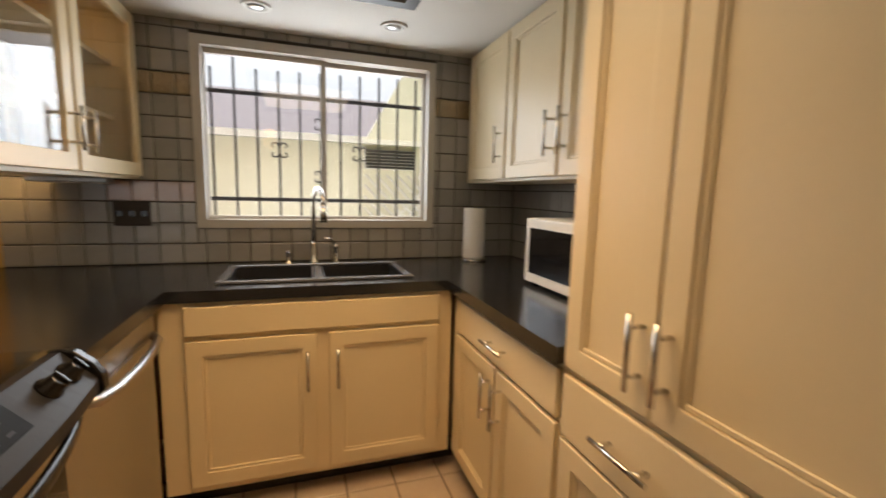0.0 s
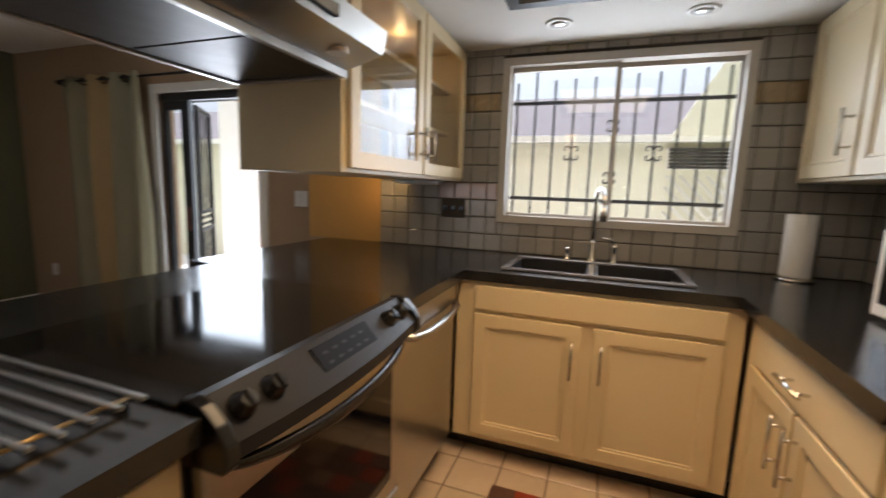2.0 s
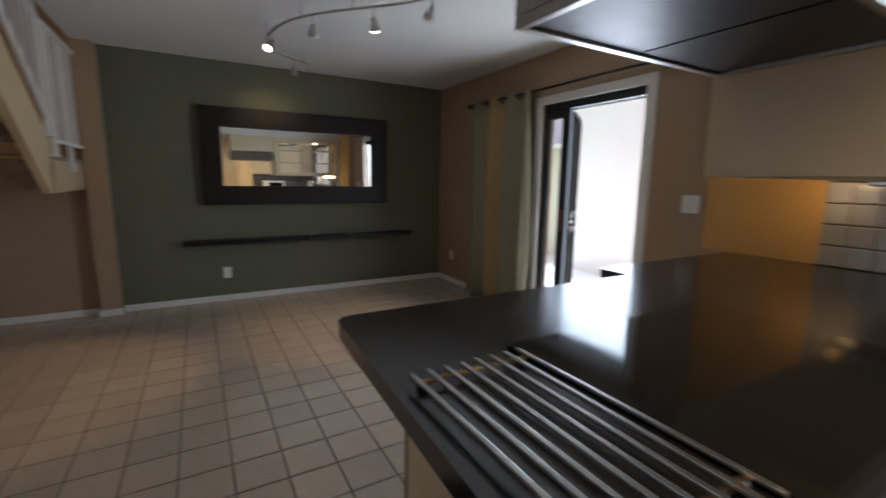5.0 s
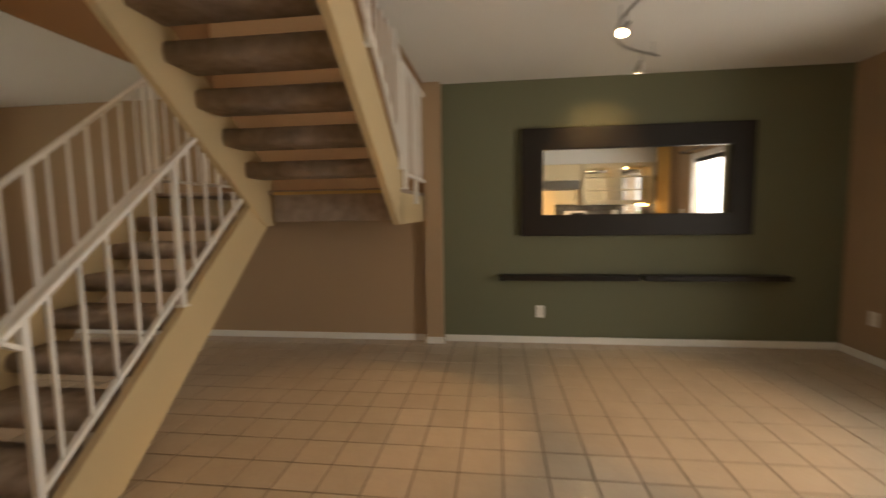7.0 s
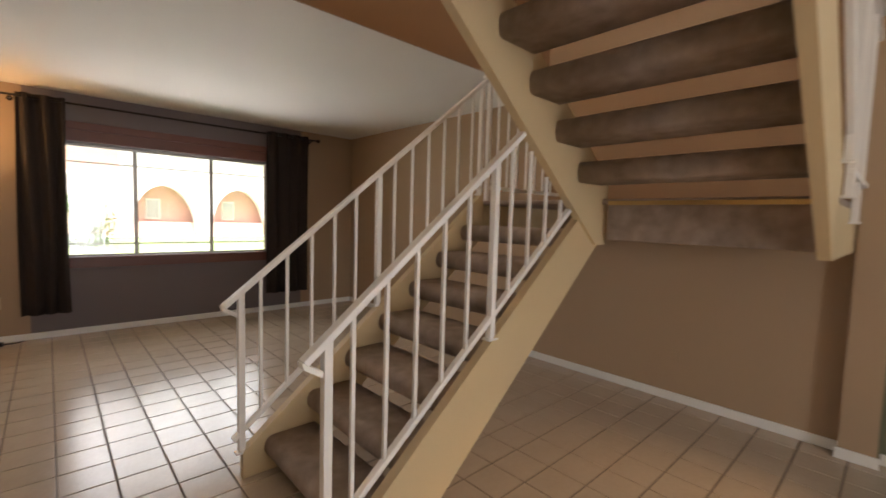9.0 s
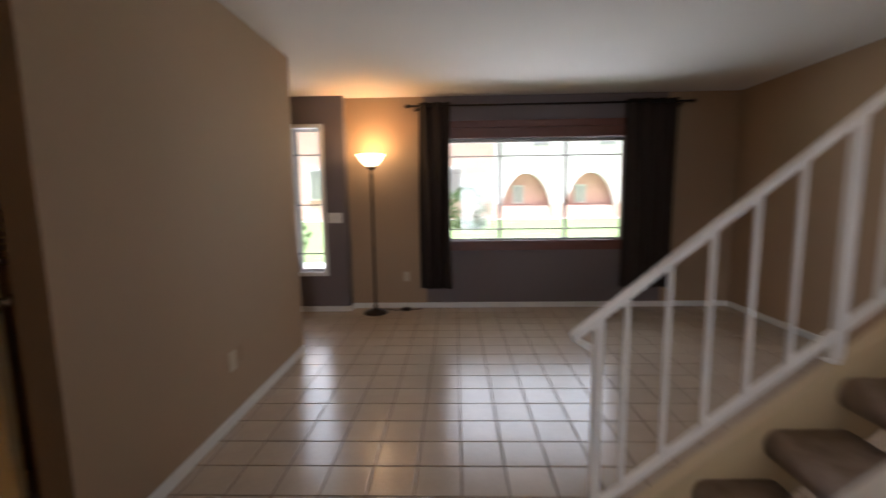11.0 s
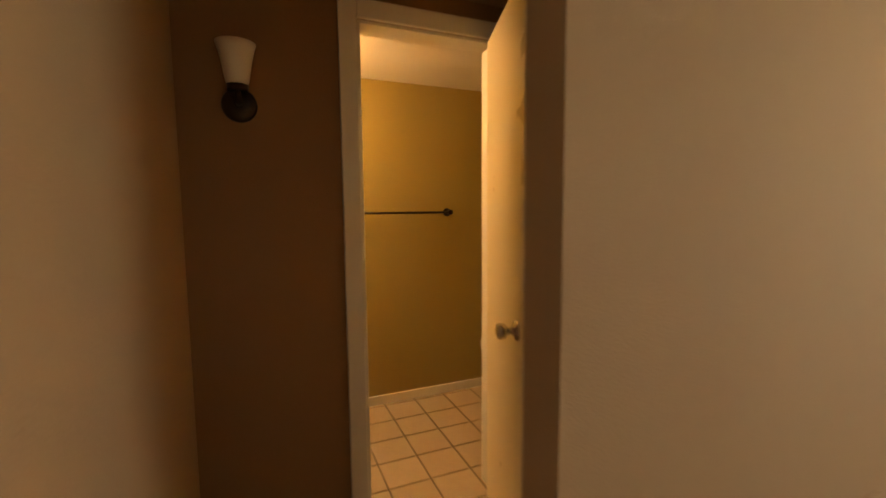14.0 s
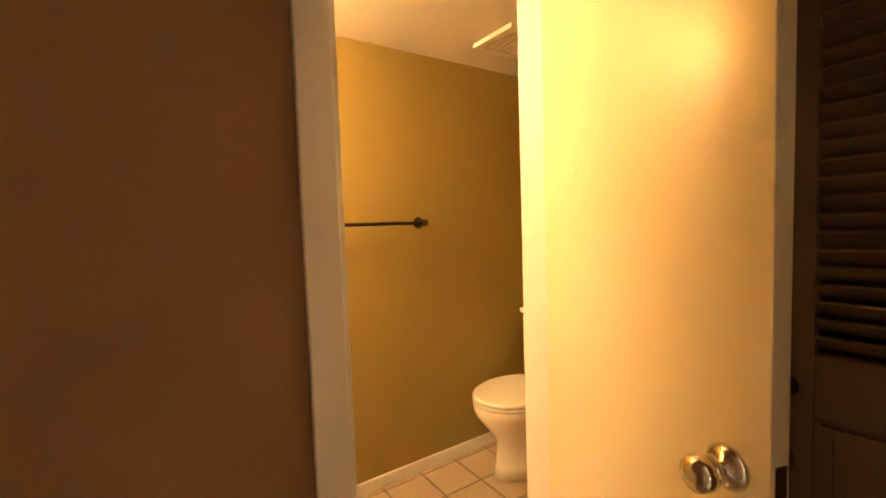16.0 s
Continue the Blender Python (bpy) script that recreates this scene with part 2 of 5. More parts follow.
M_CONC = material("patio_concrete", (0.80, 0.78, 0.75), 0.9, 0, 3, 0.1, 0.5, 60)
M_GRASS = material("lawn_grass", (0.16, 0.22, 0.09), 1.0, 0, 6, 0.4, 1.0, 200)
M_LEAF = random_tint(material("green_leaves", (0.07, 0.13, 0.03), 0.6, 0, 8, 0.4, 0.2, 80), 0.3)
M_BULB = glow("lit_bulb", (1, 0.80, 0.50), 14)
M_SHADE = glow("lit_glass_shade", (1, 0.66, 0.32), 2.6)
M_FROST = material("frosted_white_glass", (0.72, 0.66, 0.56), 0.4, 0, 6, 0.04, 0.0, 60)
M_RUG = random_tint(material("woven_rug", (0.10, 0.055, 0.04), 1.0, 0, 20, 0.35, 1.0, 500, 0, 0.1), 0.2)
M_RUGRED = material("woven_rug_red", (0.26, 0.05, 0.025), 1.0, 0, 20, 0.35, 1.0, 500, 0, 0.1)
M_RUGTAN = material("woven_rug_tan", (0.22, 0.14, 0.09), 1.0, 0, 20, 0.35, 1.0, 500, 0, 0.1)

# ---- builders ----
ORG = {}
BASE = [Vector((0, 0, 0))]             # where the section being built is set down
LIVING = Vector((-0.10, -0.22, 0))


def box(bm, x0, x1, y0, y1, z0, z1, bev=0.0, m=None):
    """An upright box, with its edges rounded by bev; m places it."""
    vs = [bm.verts.new((x, y, z)) for x in (x0, x1) for y in (y0, y1) for z in (z0, z1)]
    fs = [bm.faces.new([vs[i] for i in f]) for f in ((0, 1, 3, 2), (4, 6, 7, 5), (0, 4, 5, 1), (2, 3, 7, 6), (0, 2, 6, 4), (1, 5, 7, 3))]
    if bev:
        es = {e for f in fs for e in f.edges}
        out = bmesh.ops.bevel(bm, geom=list(es), offset=bev, segments=2, profile=0.5, affect="EDGES")
        vs = list({v for f in out["faces"] for v in f.verts} | {v for v in vs if v.is_valid})
    if m is not None:
        for v in vs:
            v.co = m @ v.co
    return vs


def boxes(rows, bev=0.0, m=None):
    bm = bmesh.new()
    for r in rows:
        box(bm, *r, bev=bev, m=m)
    return bm


def ring(bm, a0, a1, b0, b1, w, c0, c1, m=None, wb=None):
    """A frame in one piece: outer (a, b), bars w wide, from c0 to c1 deep."""
    wb = w if wb is None else wb
    sets = []
    for c in (c0, c1):
        for d, e in ((0, 0), (w, wb)):
            sets.append([bm.verts.new(m @ Vector((a, b, c)) if m is not None else (a, b, c)) for a, b in ((a0 + d, b0 + e), (a1 - d, b0 + e), (a1 - d, b1 - e), (a0 + d, b1 - e))])
    o0, i0, o1, i1 = sets
    for k in range(4):
        j = (k + 1) % 4
        for q in ((o0[k], o0[j], i0[j], i0[k]), (o1[k], i1[k], i1[j], o1[j]), (o0[k], o1[k], o1[j], o0[j]), (i0[k], i0[j], i1[j], i1[k])):
            bm.faces.new(q)
    return bm


FACE_Y = Matrix(((1, 0, 0, 0), (0, 0, 1, 0), (0, 1, 0, 0), (0, 0, 0, 1)))    # (x, z, y)
FACE_X = Matrix(((0, 0, 1, 0), (1, 0, 0, 0), (0, 1, 0, 0), (0, 0, 0, 1)))    # (y, z, x)


def cyl(bm, p0, p1, r0, r1=None, seg=14, caps=True):
    p0, p1 = Vector(p0), Vector(p1)
    q = (p1 - p0).to_track_quat("Z", "Y")
    r1 = r0 if r1 is None else r1
    rings = []
    for p, r in ((p0, r0), (p1, r1)):
        rings.append([bm.verts.new(p + q @ Vector((r * math.cos(a), r * math.sin(a), 0))) for a in (2 * math.pi * i / seg for i in range(seg))])
    for i in range(seg):
        f = bm.faces.new((rings[0][i], rings[0][(i + 1) % seg], rings[1][(i + 1) % seg], rings[1][i]))
        f.smooth = True
    if caps:
        bm.faces.new(rings[0][::-1])
        bm.faces.new(rings[1])
    return bm


def tube(bm, pts, r, seg=10):
    """A round bar along points."""
    pts = [Vector(p) for p in pts]
    rings = []
    for i, p in enumerate(pts):
        d = (pts[min(i + 1, len(pts) - 1)] - pts[max(i - 1, 0)]).normalized()
        ref = Vector((0, 0, 1)) if abs(d.z) < 0.9 else Vector((1, 0, 0))
        u = d.cross(ref).normalized()
        v = d.cross(u).normalized()
        rings.append([bm.verts.new(p + r * (math.cos(a) * u + math.sin(a) * v)) for a in (2 * math.pi * k / seg for k in range(seg))])
    for a, b in zip(rings, rings[1:]):
        for k in range(seg):
            f = bm.faces.new((a[k], a[(k + 1) % seg], b[(k + 1) % seg], b[k]))
            f.smooth = True
    bm.faces.new(rings[0][::-1])
    bm.faces.new(rings[-1])
    return bm


def lathe(bm, profile, at=(0, 0, 0), seg=28, squash=1.0, m=None):
    """A turned form: (radius, height) from foot to top."""
    at = Vector(at)
    rings = []
    for r, z in profile:
        ring = []
        for k in range(seg):
            a = 2 * math.pi * k / seg
            p = Vector((max(r, 0.0005) * math.cos(a), max(r, 0.0005) * math.sin(a) * squash, z))
            ring.append(bm.verts.new((m @ p) if m is not None else at + p))
        rings.append(ring)
    for a, b in zip(rings, rings[1:]):
        for k in range(seg):
            f = bm.faces.new((a[k], a[(k + 1) % seg], b[(k + 1) % seg], b[k]))
            f.smooth = True
    bm.faces.new(rings[0][::-1])
    bm.faces.new(rings[-1])
    return bm


def prism(bm, outline, axis, a, b):
    """An outline pushed along an axis: 'x' takes (y, z), 'y' takes (x, z), 'z' takes (x, y)."""
    def put(p, d):
        return {"x": (d, *p), "y": (p[0], d, p[1]), "z": (*p, d)}[axis]
    lo = [bm.verts.new(put(p, a)) for p in outline]
    hi = [bm.verts.new(put(p, b)) for p in outline]
    bm.faces.new(lo)
    bm.faces.new(hi[::-1])
    for i in range(len(outline)):
        j = (i + 1) % len(outline)
        bm.faces.new((lo[i], hi[i], hi[j], lo[j]))
    return bm


def link(name, bm, mat, shift=None):
    bmesh.ops.recalc_face_normals(bm, faces=bm.faces)
    if shift is not None:
        bmesh.ops.translate(bm, verts=bm.verts, vec=shift)
    me = bpy.data.meshes.new(name)
    bm.to_mesh(me)
    bm.free()
    me.materials.append(mat)
    return new(name, me)


def structure(name, bm, mat, label="", category=""):
    ob = link(name, bm, mat)
    ob.location = BASE[0]
    ORG[ob] = Vector((0, 0, 0))
    return tagged(ob, label, category, "", "structure")


def thing(name, at, label, category, group="", kind=""):
    ob = new(name)
    ob.empty_display_size = 0.1
    ob.location = Vector(at) + BASE[0]
    ORG[ob] = Vector(at)
    return tagged(ob, label, category, group, kind)


def part(name, bm, mat, parent, label="", kind=""):
    """One mesh under a thing or a part; written in the world's metres."""
    ob = link(name, bm, mat, -ORG[parent])
    ob.parent = parent
    ORG[ob] = ORG[parent]
    return tagged(ob, label, "", "", kind)


def solo(name, bm, mat, at, label, category, group=""):
    """A thing of a single mesh."""
    ob = link(name, bm, mat, -Vector(at))
    ob.location = Vector(at) + BASE[0]
    ORG[ob] = Vector(at)
    return tagged(ob, label, category, group)


def slab(name, mat, openings, axis, at, thick, a0, a1, z0, z1, label, category="wall"):
    """A wall across axis with openings (a0, a1, z0, z1) through it."""
    bm = bmesh.new()
    cuts = sorted(openings)
    spans, a = [], a0
    for o0, o1, p0, p1 in cuts:
        if o0 > a:
            spans.append((a, o0, z0, z1))
        if p0 > z0:
            spans.append((o0, o1, z0, p0))
        if p1 < z1:
            spans.append((o0, o1, p1, z1))
        a = o1
    if a < a1:
        spans.append((a, a1, z0, z1))
    for s0, s1, q0, q1 in spans:
        if axis == "y":
            box(bm, s0, s1, min(at, at + thick), max(at, at + thick), q0, q1)
        else:
            box(bm, min(at, at + thick), max(at, at + thick), s0, s1, q0, q1)
    return structure(name, bm, mat, label, category)

# ---- plan ----
H, HK, HB = 2.41, 2.06, 2.12          # ceilings: rooms, kitchen, bathroom
W, N, S = -4.63, 2.77, -6.10          # west, north and south wall faces
KN, KE, KW = 2.64, 1.92, -1.15        # kitchen: window wall, east wall, where the window wall begins
C = 0.915                             # worktop height
HX = -0.07                             # hall wall face
BW, BX = 0.935, 2.03                   # bathroom door wall, towel wall
T = 0.14

# ---- structure ----
structure("floor", boxes([(W - T, 2.4, S - 0.5, N + T, -0.12, -0.006)]), M_FGROUT, "dark grouted bed under beige floor tiles", "floor")
slab("wall_west", M_TAN, [], "x", W, -T, S - 0.4, -0.675, -0.1, 5.0, "tan painted wall beside the stairs")
slab("wall_west_green", M_GREEN, [], "x", W, -T, -0.675, N + T, -0.1, H + 0.3, "olive green painted dining room wall")
structure("wall_column", boxes([(W, -4.54, -0.835, -0.675, 0, H)], 0.004), M_TAN, "narrow tan boxed wall column by the stairs", "wall")
slab("wall_north", M_TAN, [(-2.74, -1.70, 0.0, 1.97)], "y", N, T, W, KW, -0.1, H + 0.3, "tan painted wall with sliding door")
slab("wall_north_kitchen", M_TAN, [(0.195, 1.375, 1.107, 1.988)], "y", KN, 0.22, KW, KE + T, -0.1, H + 0.3, "kitchen wall with a wide window")
slab("wall_east_kitchen", M_TAN, [], "x", KE, T, -1.72, KN, -0.1, H + 0.3, "kitchen end wall")

WX0, WX1, WY0, WY1 = W, -2.18, -2.93, -0.835    # stairwell opening
structure("ceiling", boxes([(W, 2.4, S - 0.4, WY0, H, H + 0.25), (WX1, 2.4, WY0, WY1, H, H + 0.25), (W, 2.4, WY1, N, H, H + 0.25)]), M_CEIL, "white textured ceiling with a stairwell opening", "ceiling")
structure("ceiling_kitchen", boxes([(-0.50, KE, -1.58, KN, HK, H - 0.004)]), M_CEIL, "lowered white kitchen ceiling", "ceiling")
structure("wall_stairwell", boxes([(W, WX1 + 0.1, WY0 - 0.1, WY0, H + 0.25, 5.0), (WX1, WX1 + 0.1, WY0, WY1, H + 0.25, 3.4), (W, WX1 + 0.1, WY1, WY1 + 0.1, H + 0.25, 5.0), (1.0, 1.1, WY0, WY1, H + 0.25, 5.0)]), M_BROWN, "brown painted stairwell walls above the ceiling", "wall")
structure("trim_stairwell", boxes([(W, WX1, WY0, WY0 + 0.012, H - 0.002, H + 0.26), (WX1 - 0.012, WX1, WY0 + 0.012, WY1 - 0.012, H - 0.002, H + 0.26), (W, WX1, WY1 - 0.012, WY1, H - 0.002, H + 0.26)]), M_BROWN, "brown painted edge of the stairwell opening", "trim")
# Thin brown layer over the tan west wall, from the landing up.
structure("wall_landing", boxes([(W, W + 0.004, WY0, WY1, 1.424, H + 0.24)]), M_BROWN, "brown layer on the wall above the stair landing", "wall")
structure("ceiling_upper", boxes([(W, 1.1, WY0 - 0.1, WY1 + 0.1, 4.9, 5.0)]), M_CEIL, "upper hall ceiling", "ceiling")

bb = 0.062
structure("baseboard", boxes([
    (W, W + 0.014, S - 0.22, -0.835, 0, bb), (-4.54, -4.526, -0.847, -0.663, 0, bb), (W, W + 0.014, -0.663, N, 0, bb), (W + 0.014, -2.82, N - 0.014, N, 0, bb)], 0.003),
    M_TRIM, "white painted baseboards", "baseboard")

BASE[0] = LIVING
slab("wall_kitchen_south", M_TAN, [], "y", -1.74, 0.16, -0.53, KE + T + 0.4, -0.1, H + 0.3, "tan painted wall between kitchen and hall")
slab("wall_hall", M_TAN, [], "x", HX, 0.12, -4.668, -2.48, -0.1, H, "tan painted wall between hall and living room")
slab("wall_bath_door", M_BROWN, [(-2.92, -2.33, -0.1, 2.0)], "x", BW, 0.11, -3.2, -1.74, -0.1, H, "brown painted hall wall with bathroom doorway")
slab("wall_closet", M_BROWN, [(0.13, 0.885, -0.1, 2.0)], "y", -3.02, -0.10, HX + 0.12, BW, -0.1, H, "brown painted closet wall")
slab("wall_closet_back", M_BROWN, [], "y", -3.75, -0.1, HX + 0.12, BW, -0.1, H, "closet back wall")
slab("wall_bath_east", M_OLIVE, [], "x", BX, T, -4.3, -1.74, -0.1, H, "khaki painted bathroom wall")
slab("wall_bath_south", M_OLIVE, [], "y", -4.2, -0.1, BW, BX, -0.1, H, "khaki painted bathroom wall")
slab("wall_bath_west", M_OLIVE, [], "x", BW + 0.11, -0.10, -4.3, -3.2, -0.1, H, "khaki painted bathroom wall")
slab("wall_south", M_GREY, [(-3.31, -1.238, 0.779, 1.935)], "y", S, -T, -3.75, -1.04, -0.1, H + 0.3, "grey painted living room wall under the window")
slab("wall_south_west", M_TAN, [], "y", S, -T, W - T, -3.75, -0.1, H + 0.3, "tan painted living room wall")
slab("wall_south_lamp", M_TAN, [], "y", S, -T, -1.04, -0.16, -0.1, H + 0.3, "tan painted wall behind the floor lamp")
slab("wall_entry", M_GREY, [(0.107, 0.45, 0.461, 2.07)], "y", -5.96, -0.28, -0.16, 1.7, -0.1, H + 0.3, "dark grey painted entry wall with a sidelight")
slab("wall_entry_east", M_TAN, [], "x", 1.6, T, -6.24, -4.668, -0.1, H, "entry end wall")
slab("wall_entry_north", M_TAN, [], "y", -4.668, 0.12, HX + 0.12, 1.74, -0.1, H, "entry side wall")
structure("ceiling_bath", boxes([(BW + 0.11, BX, -4.2, -1.74, HB, H - 0.004)]), M_CEIL, "lowered bathroom ceiling", "ceiling")
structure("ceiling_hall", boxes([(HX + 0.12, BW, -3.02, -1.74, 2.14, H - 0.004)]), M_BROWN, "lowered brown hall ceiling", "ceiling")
structure("baseboard_living", boxes([
    (W + 0.114, -0.16, S, S + 0.014, 0, bb), (HX - 0.014, HX, -4.668, -2.48, 0, bb), (-0.174, -0.16, -6.09, -5.96, 0, bb), (-0.16, 1.6, -5.96, -5.946, 0, bb),
    (-0.53, BW, -1.754, -1.74, 0, bb), (BW - 0.014, BW, -2.255, -1.754, 0, bb), (BX - 0.014, BX, -4.2, -1.74, 0, bb)], 0.003),
    M_TRIM, "white painted baseboards", "baseboard")
BASE[0] = Vector((0, 0, 0))

# ---- outside ----
structure("ground", boxes([(-300, 300, -300, 300, -0.4, -0.16)]), M_GRASS, "lawn around the house", "ground")
structure("pavement", boxes([(-7.0, 4.0, N + T, 6.6, -0.15, -0.03)]), M_CONC, "pale concrete patio", "pavement")
structure("ground_bank", prism(bmesh.new(), [(-10.6, -0.17), (-12.5, 0.02), (-16.24, 0.46), (-21, 0.46), (-21, -0.3), (-10.6, -0.3)], "x", -40, 40), M_GRASS, "lawn rising to the house opposite", "ground")
structure("pavement_front", boxes([(-14, 9, -10.5, -8.2, -0.15, -0.10)]), M_CONC, "pale concrete drive in front of the house", "pavement")


def arch_house():
    h = thing("arched_house", (-4, -17, 0.4), "pale stucco house with brick arches across the lawn", "house")
    part("floor", boxes([(-16, 10, -16.84, -16.25, 0.3, 0.50)]), M_CONC, h, "concrete walkway")
    part("wall", boxes([(-16, 10, -20, -16.85, 0.3, 5.6)]), M_BRICK, h, "pale red brick wall")
    part("roof", prism(bmesh.new(), [(-20.5, 5.6), (-15.6, 5.4), (-15.6, 5.55), (-18.5, 7.0)], "x", -16.5, 10.5), M_ROOF, h)
    xs = [-14.95 + 2.2 * i for i in range(6)]
    bm = bmesh.new()
    for x in xs:
        pts = [(x + 0.87 * math.cos(math.pi * k / 16), 0.63 + 1.42 * math.sin(math.pi * k / 16)) for k in range(17)]
        for p, q in zip(pts, pts[1:]):
            prism(bm, [p, q, (q[0], 5.4), (p[0], 5.4)], "y", -16.6, -16.3)
        for a, b in ((x + 0.87, x + 1.1), (x - 1.1, x - 0.87)):
            prism(bm, [(a, 1.0), (b, 1.0), (b, 5.4), (a, 5.4)], "y", -16.6, -16.3)
    part("arcade", bm, M_STUCCOW, h, "white stucco arcade")
    part("brick_front", boxes([(xs[-1] + 1.1, 10, -16.62, -16.3, 0.3, 5.4)]), M_BRICK, h, "pale red brick front")
    for x in xs:
        part("pier", boxes([(x + 0.87, x + 1.33, -16.6, -16.29, 0.3, 1.0)]), M_BRICK, h)
        part("low_wall", boxes([(x - 0.87, x + 0.87, -16.58, -16.4, 0.3, 0.92)], 0.01), M_BRICK, h)
        w = part("window", boxes([(x + 0.02, x + 0.42, -16.85, -16.80, 1.0, 1.65)]), M_TRIM, h)
        part("pane", boxes([(x + 0.06, x + 0.38, -16.80, -16.78, 1.05, 1.60)]), M_STEEL, w)
        w = part("upper_window", boxes([(x - 0.8, x - 0.15, -16.3, -16.26, 2.9, 3.9)]), M_TRIM, h)
        part("pane", boxes([(x - 0.74, x - 0.21, -16.26, -16.24, 2.96, 3.84)]), M_STEEL, w)
    for x in (-1.2, 0.9, 3.0):
        w = part("window", boxes([(x - 0.6, x + 0.6, -16.3, -16.24, 1.2, 2.3)]), M_TRIM, h)
        part("pane", boxes([(x - 0.53, x + 0.53, -16.24, -16.22, 1.27, 2.23)]), M_STEEL, w)


def neighbour_house():
    h = thing("neighbour_house", (0.6, 6.4, -0.16), "cream stucco neighbouring house with brown roof", "house")
    part("wall", boxes([(-9, 6, 5.6, 9, -0.16, 1.86)]), M_STUCCO, h, "cream stucco wall")
    part("fascia", boxes([(-9.2, 6.2, 5.22, 5.28, 1.83, 1.90)]), M_TRIM, h, "white roof edge board")
    part("roof", prism(bmesh.new(), [(5.25, 1.90), (6.7, 2.60), (9.0, 1.9), (8.9, 1.8), (6.7, 2.48), (5.3, 1.84)], "x", -9.2, 4.2), M_ROOF, h, "brown roof")
    part("gable", prism(bmesh.new(), [(1.38, 1.88), (6.2, 1.88), (6.2, 4.6), (2.75, 4.3)], "y", 5.17, 5.215), M_STUCCO, h)
    w = part("window", boxes([(1.40, 2.05, 5.54, 5.60, 1.56, 1.80)]), M_TRIM, h, "slatted dark window")
    for k in range(6):
        part("slat", boxes([(1.42, 2.03, 5.515, 5.538, 1.57 + 0.038 * k, 1.60 + 0.038 * k)]), M_IRON, w)
    bm = bmesh.new()
    for k in range(20):
        for sgn in (1, -1):
            x0 = 1.40 + 0.13 * k
            x1 = min(max(x0 + sgn * 0.9, 1.40), 3.9)
            rise = abs(x1 - x0)
            if rise > 0.05:
                tube(bm, [(x0, 5.50, 0.55), (x1, 5.49, 0.55 + rise * 1.05)], 0.014, 4)
    part("lattice", bm, M_TRIM, h, "white lattice panel")


def patio_wall():
    solo("patio_wall", boxes([(-9, -8.8, 3.2, 9, -0.16, 1.9), (-4.5, -1.0, 4.98, 5.18, -0.16, 2.9)], 0.02), M_STUCCOW, (-5, 6.8, -0.16), "pale stucco garden wall around the patio", "garden wall")


def shrub(x, y, r, h, seed):
    rnd = random.Random(seed)
    t = thing("shrub", (x, y, -0.16), "green leafy garden shrub beside the patio", "shrub", "garden shrubs")
    bm = bmesh.new()
    for k in range(5):
        a = k * 1.257
        tube(bm, [(x, y, -0.16), (x + 0.3 * r * math.cos(a), y + 0.3 * r * math.sin(a), h * 0.4), (x + 0.7 * r * math.cos(a), y + 0.7 * r * math.sin(a), h * 0.8)], 0.02, 5)
    part("branches", bm, M_DARKWOOD, t)
    vs, fs = [], []
    for k in range(1500):
        a, b = rnd.uniform(0, 6.283), rnd.uniform(-1, 1)
        q = r * (0.55 + 0.5 * rnd.random())
        c = Vector((x + q * math.cos(a) * math.sqrt(1 - b * b), y + q * math.sin(a) * math.sqrt(1 - b * b), h * 0.55 + b * h * 0.5 + 0.05 * rnd.random()))
        u = Vector((rnd.uniform(-1, 1), rnd.uniform(-1, 1), rnd.uniform(-1, 1))).normalized() * 0.06
        v = u.cross(Vector((rnd.uniform(-1, 1), rnd.uniform(-1, 1), rnd.uniform(-1, 1)))).normalized() * 0.03
        i = len(vs)
        vs += [c - u, c + v, c + u, c - v]
        fs.append((i, i + 1, i + 2, i + 3))
    me = bpy.data.meshes.new("crown")
    me.from_pydata([p - Vector((x, y, -0.16)) for p in vs], [], fs)
    me.materials.append(M_LEAF)
    ob = new("crown", me)
    ob.parent = t
    ob["kind"] = "stuff"


arch_house()
neighbour_house()
patio_wall()
shrub(-7.3, 4.6, 0.6, 1.7, 1)
shrub(-7.6, 6.2, 0.8, 1.9, 2)
# Eave out of view, added to stop sun patches through the front window.
solo("sun_block_eave", boxes([(-5.2, 2.6, -7.45, S - T - 0.22, 2.50, 2.62)], 0.01), M_TRIM, (-1, -6.7, 2.5), "unseen white eave, added to keep sun out of the front window", "eave")
shrub(1.9, -9.0, 0.7, 1.1, 3)
shrub(-1.9, -15.2, 0.75, 1.5, 4)


# ---- kitchen ----
def frame_of(origin, u, n):
    """A pose whose x runs along u, y up and z out along n."""
    u, n = Vector(u), Vector(n)
    return Matrix.Translation(origin) @ Matrix((u, Vector((0, 0, 1)), n)).transposed().to_4x4()


def bar_handle(parent, m, a, b, length, upright, mat=None):
    """A bar pull on two studs; a, b is its middle."""
    bm = bmesh.new()
    d = Vector((0, 1, 0)) if upright else Vector((1, 0, 0))
    p = Vector((a, b, 0.034))
    tube(bm, [m @ (p - d * length / 2), m @ (p + d * length / 2)], 0.006)
    for s in (-1, 1):
        q = p + d * s * length * 0.32
        tube(bm, [m @ Vector((q.x, q.y, 0)), m @ q], 0.005, 8)
    return part("handle", bm, mat or M_CHROME, parent, "brushed nickel bar handle")


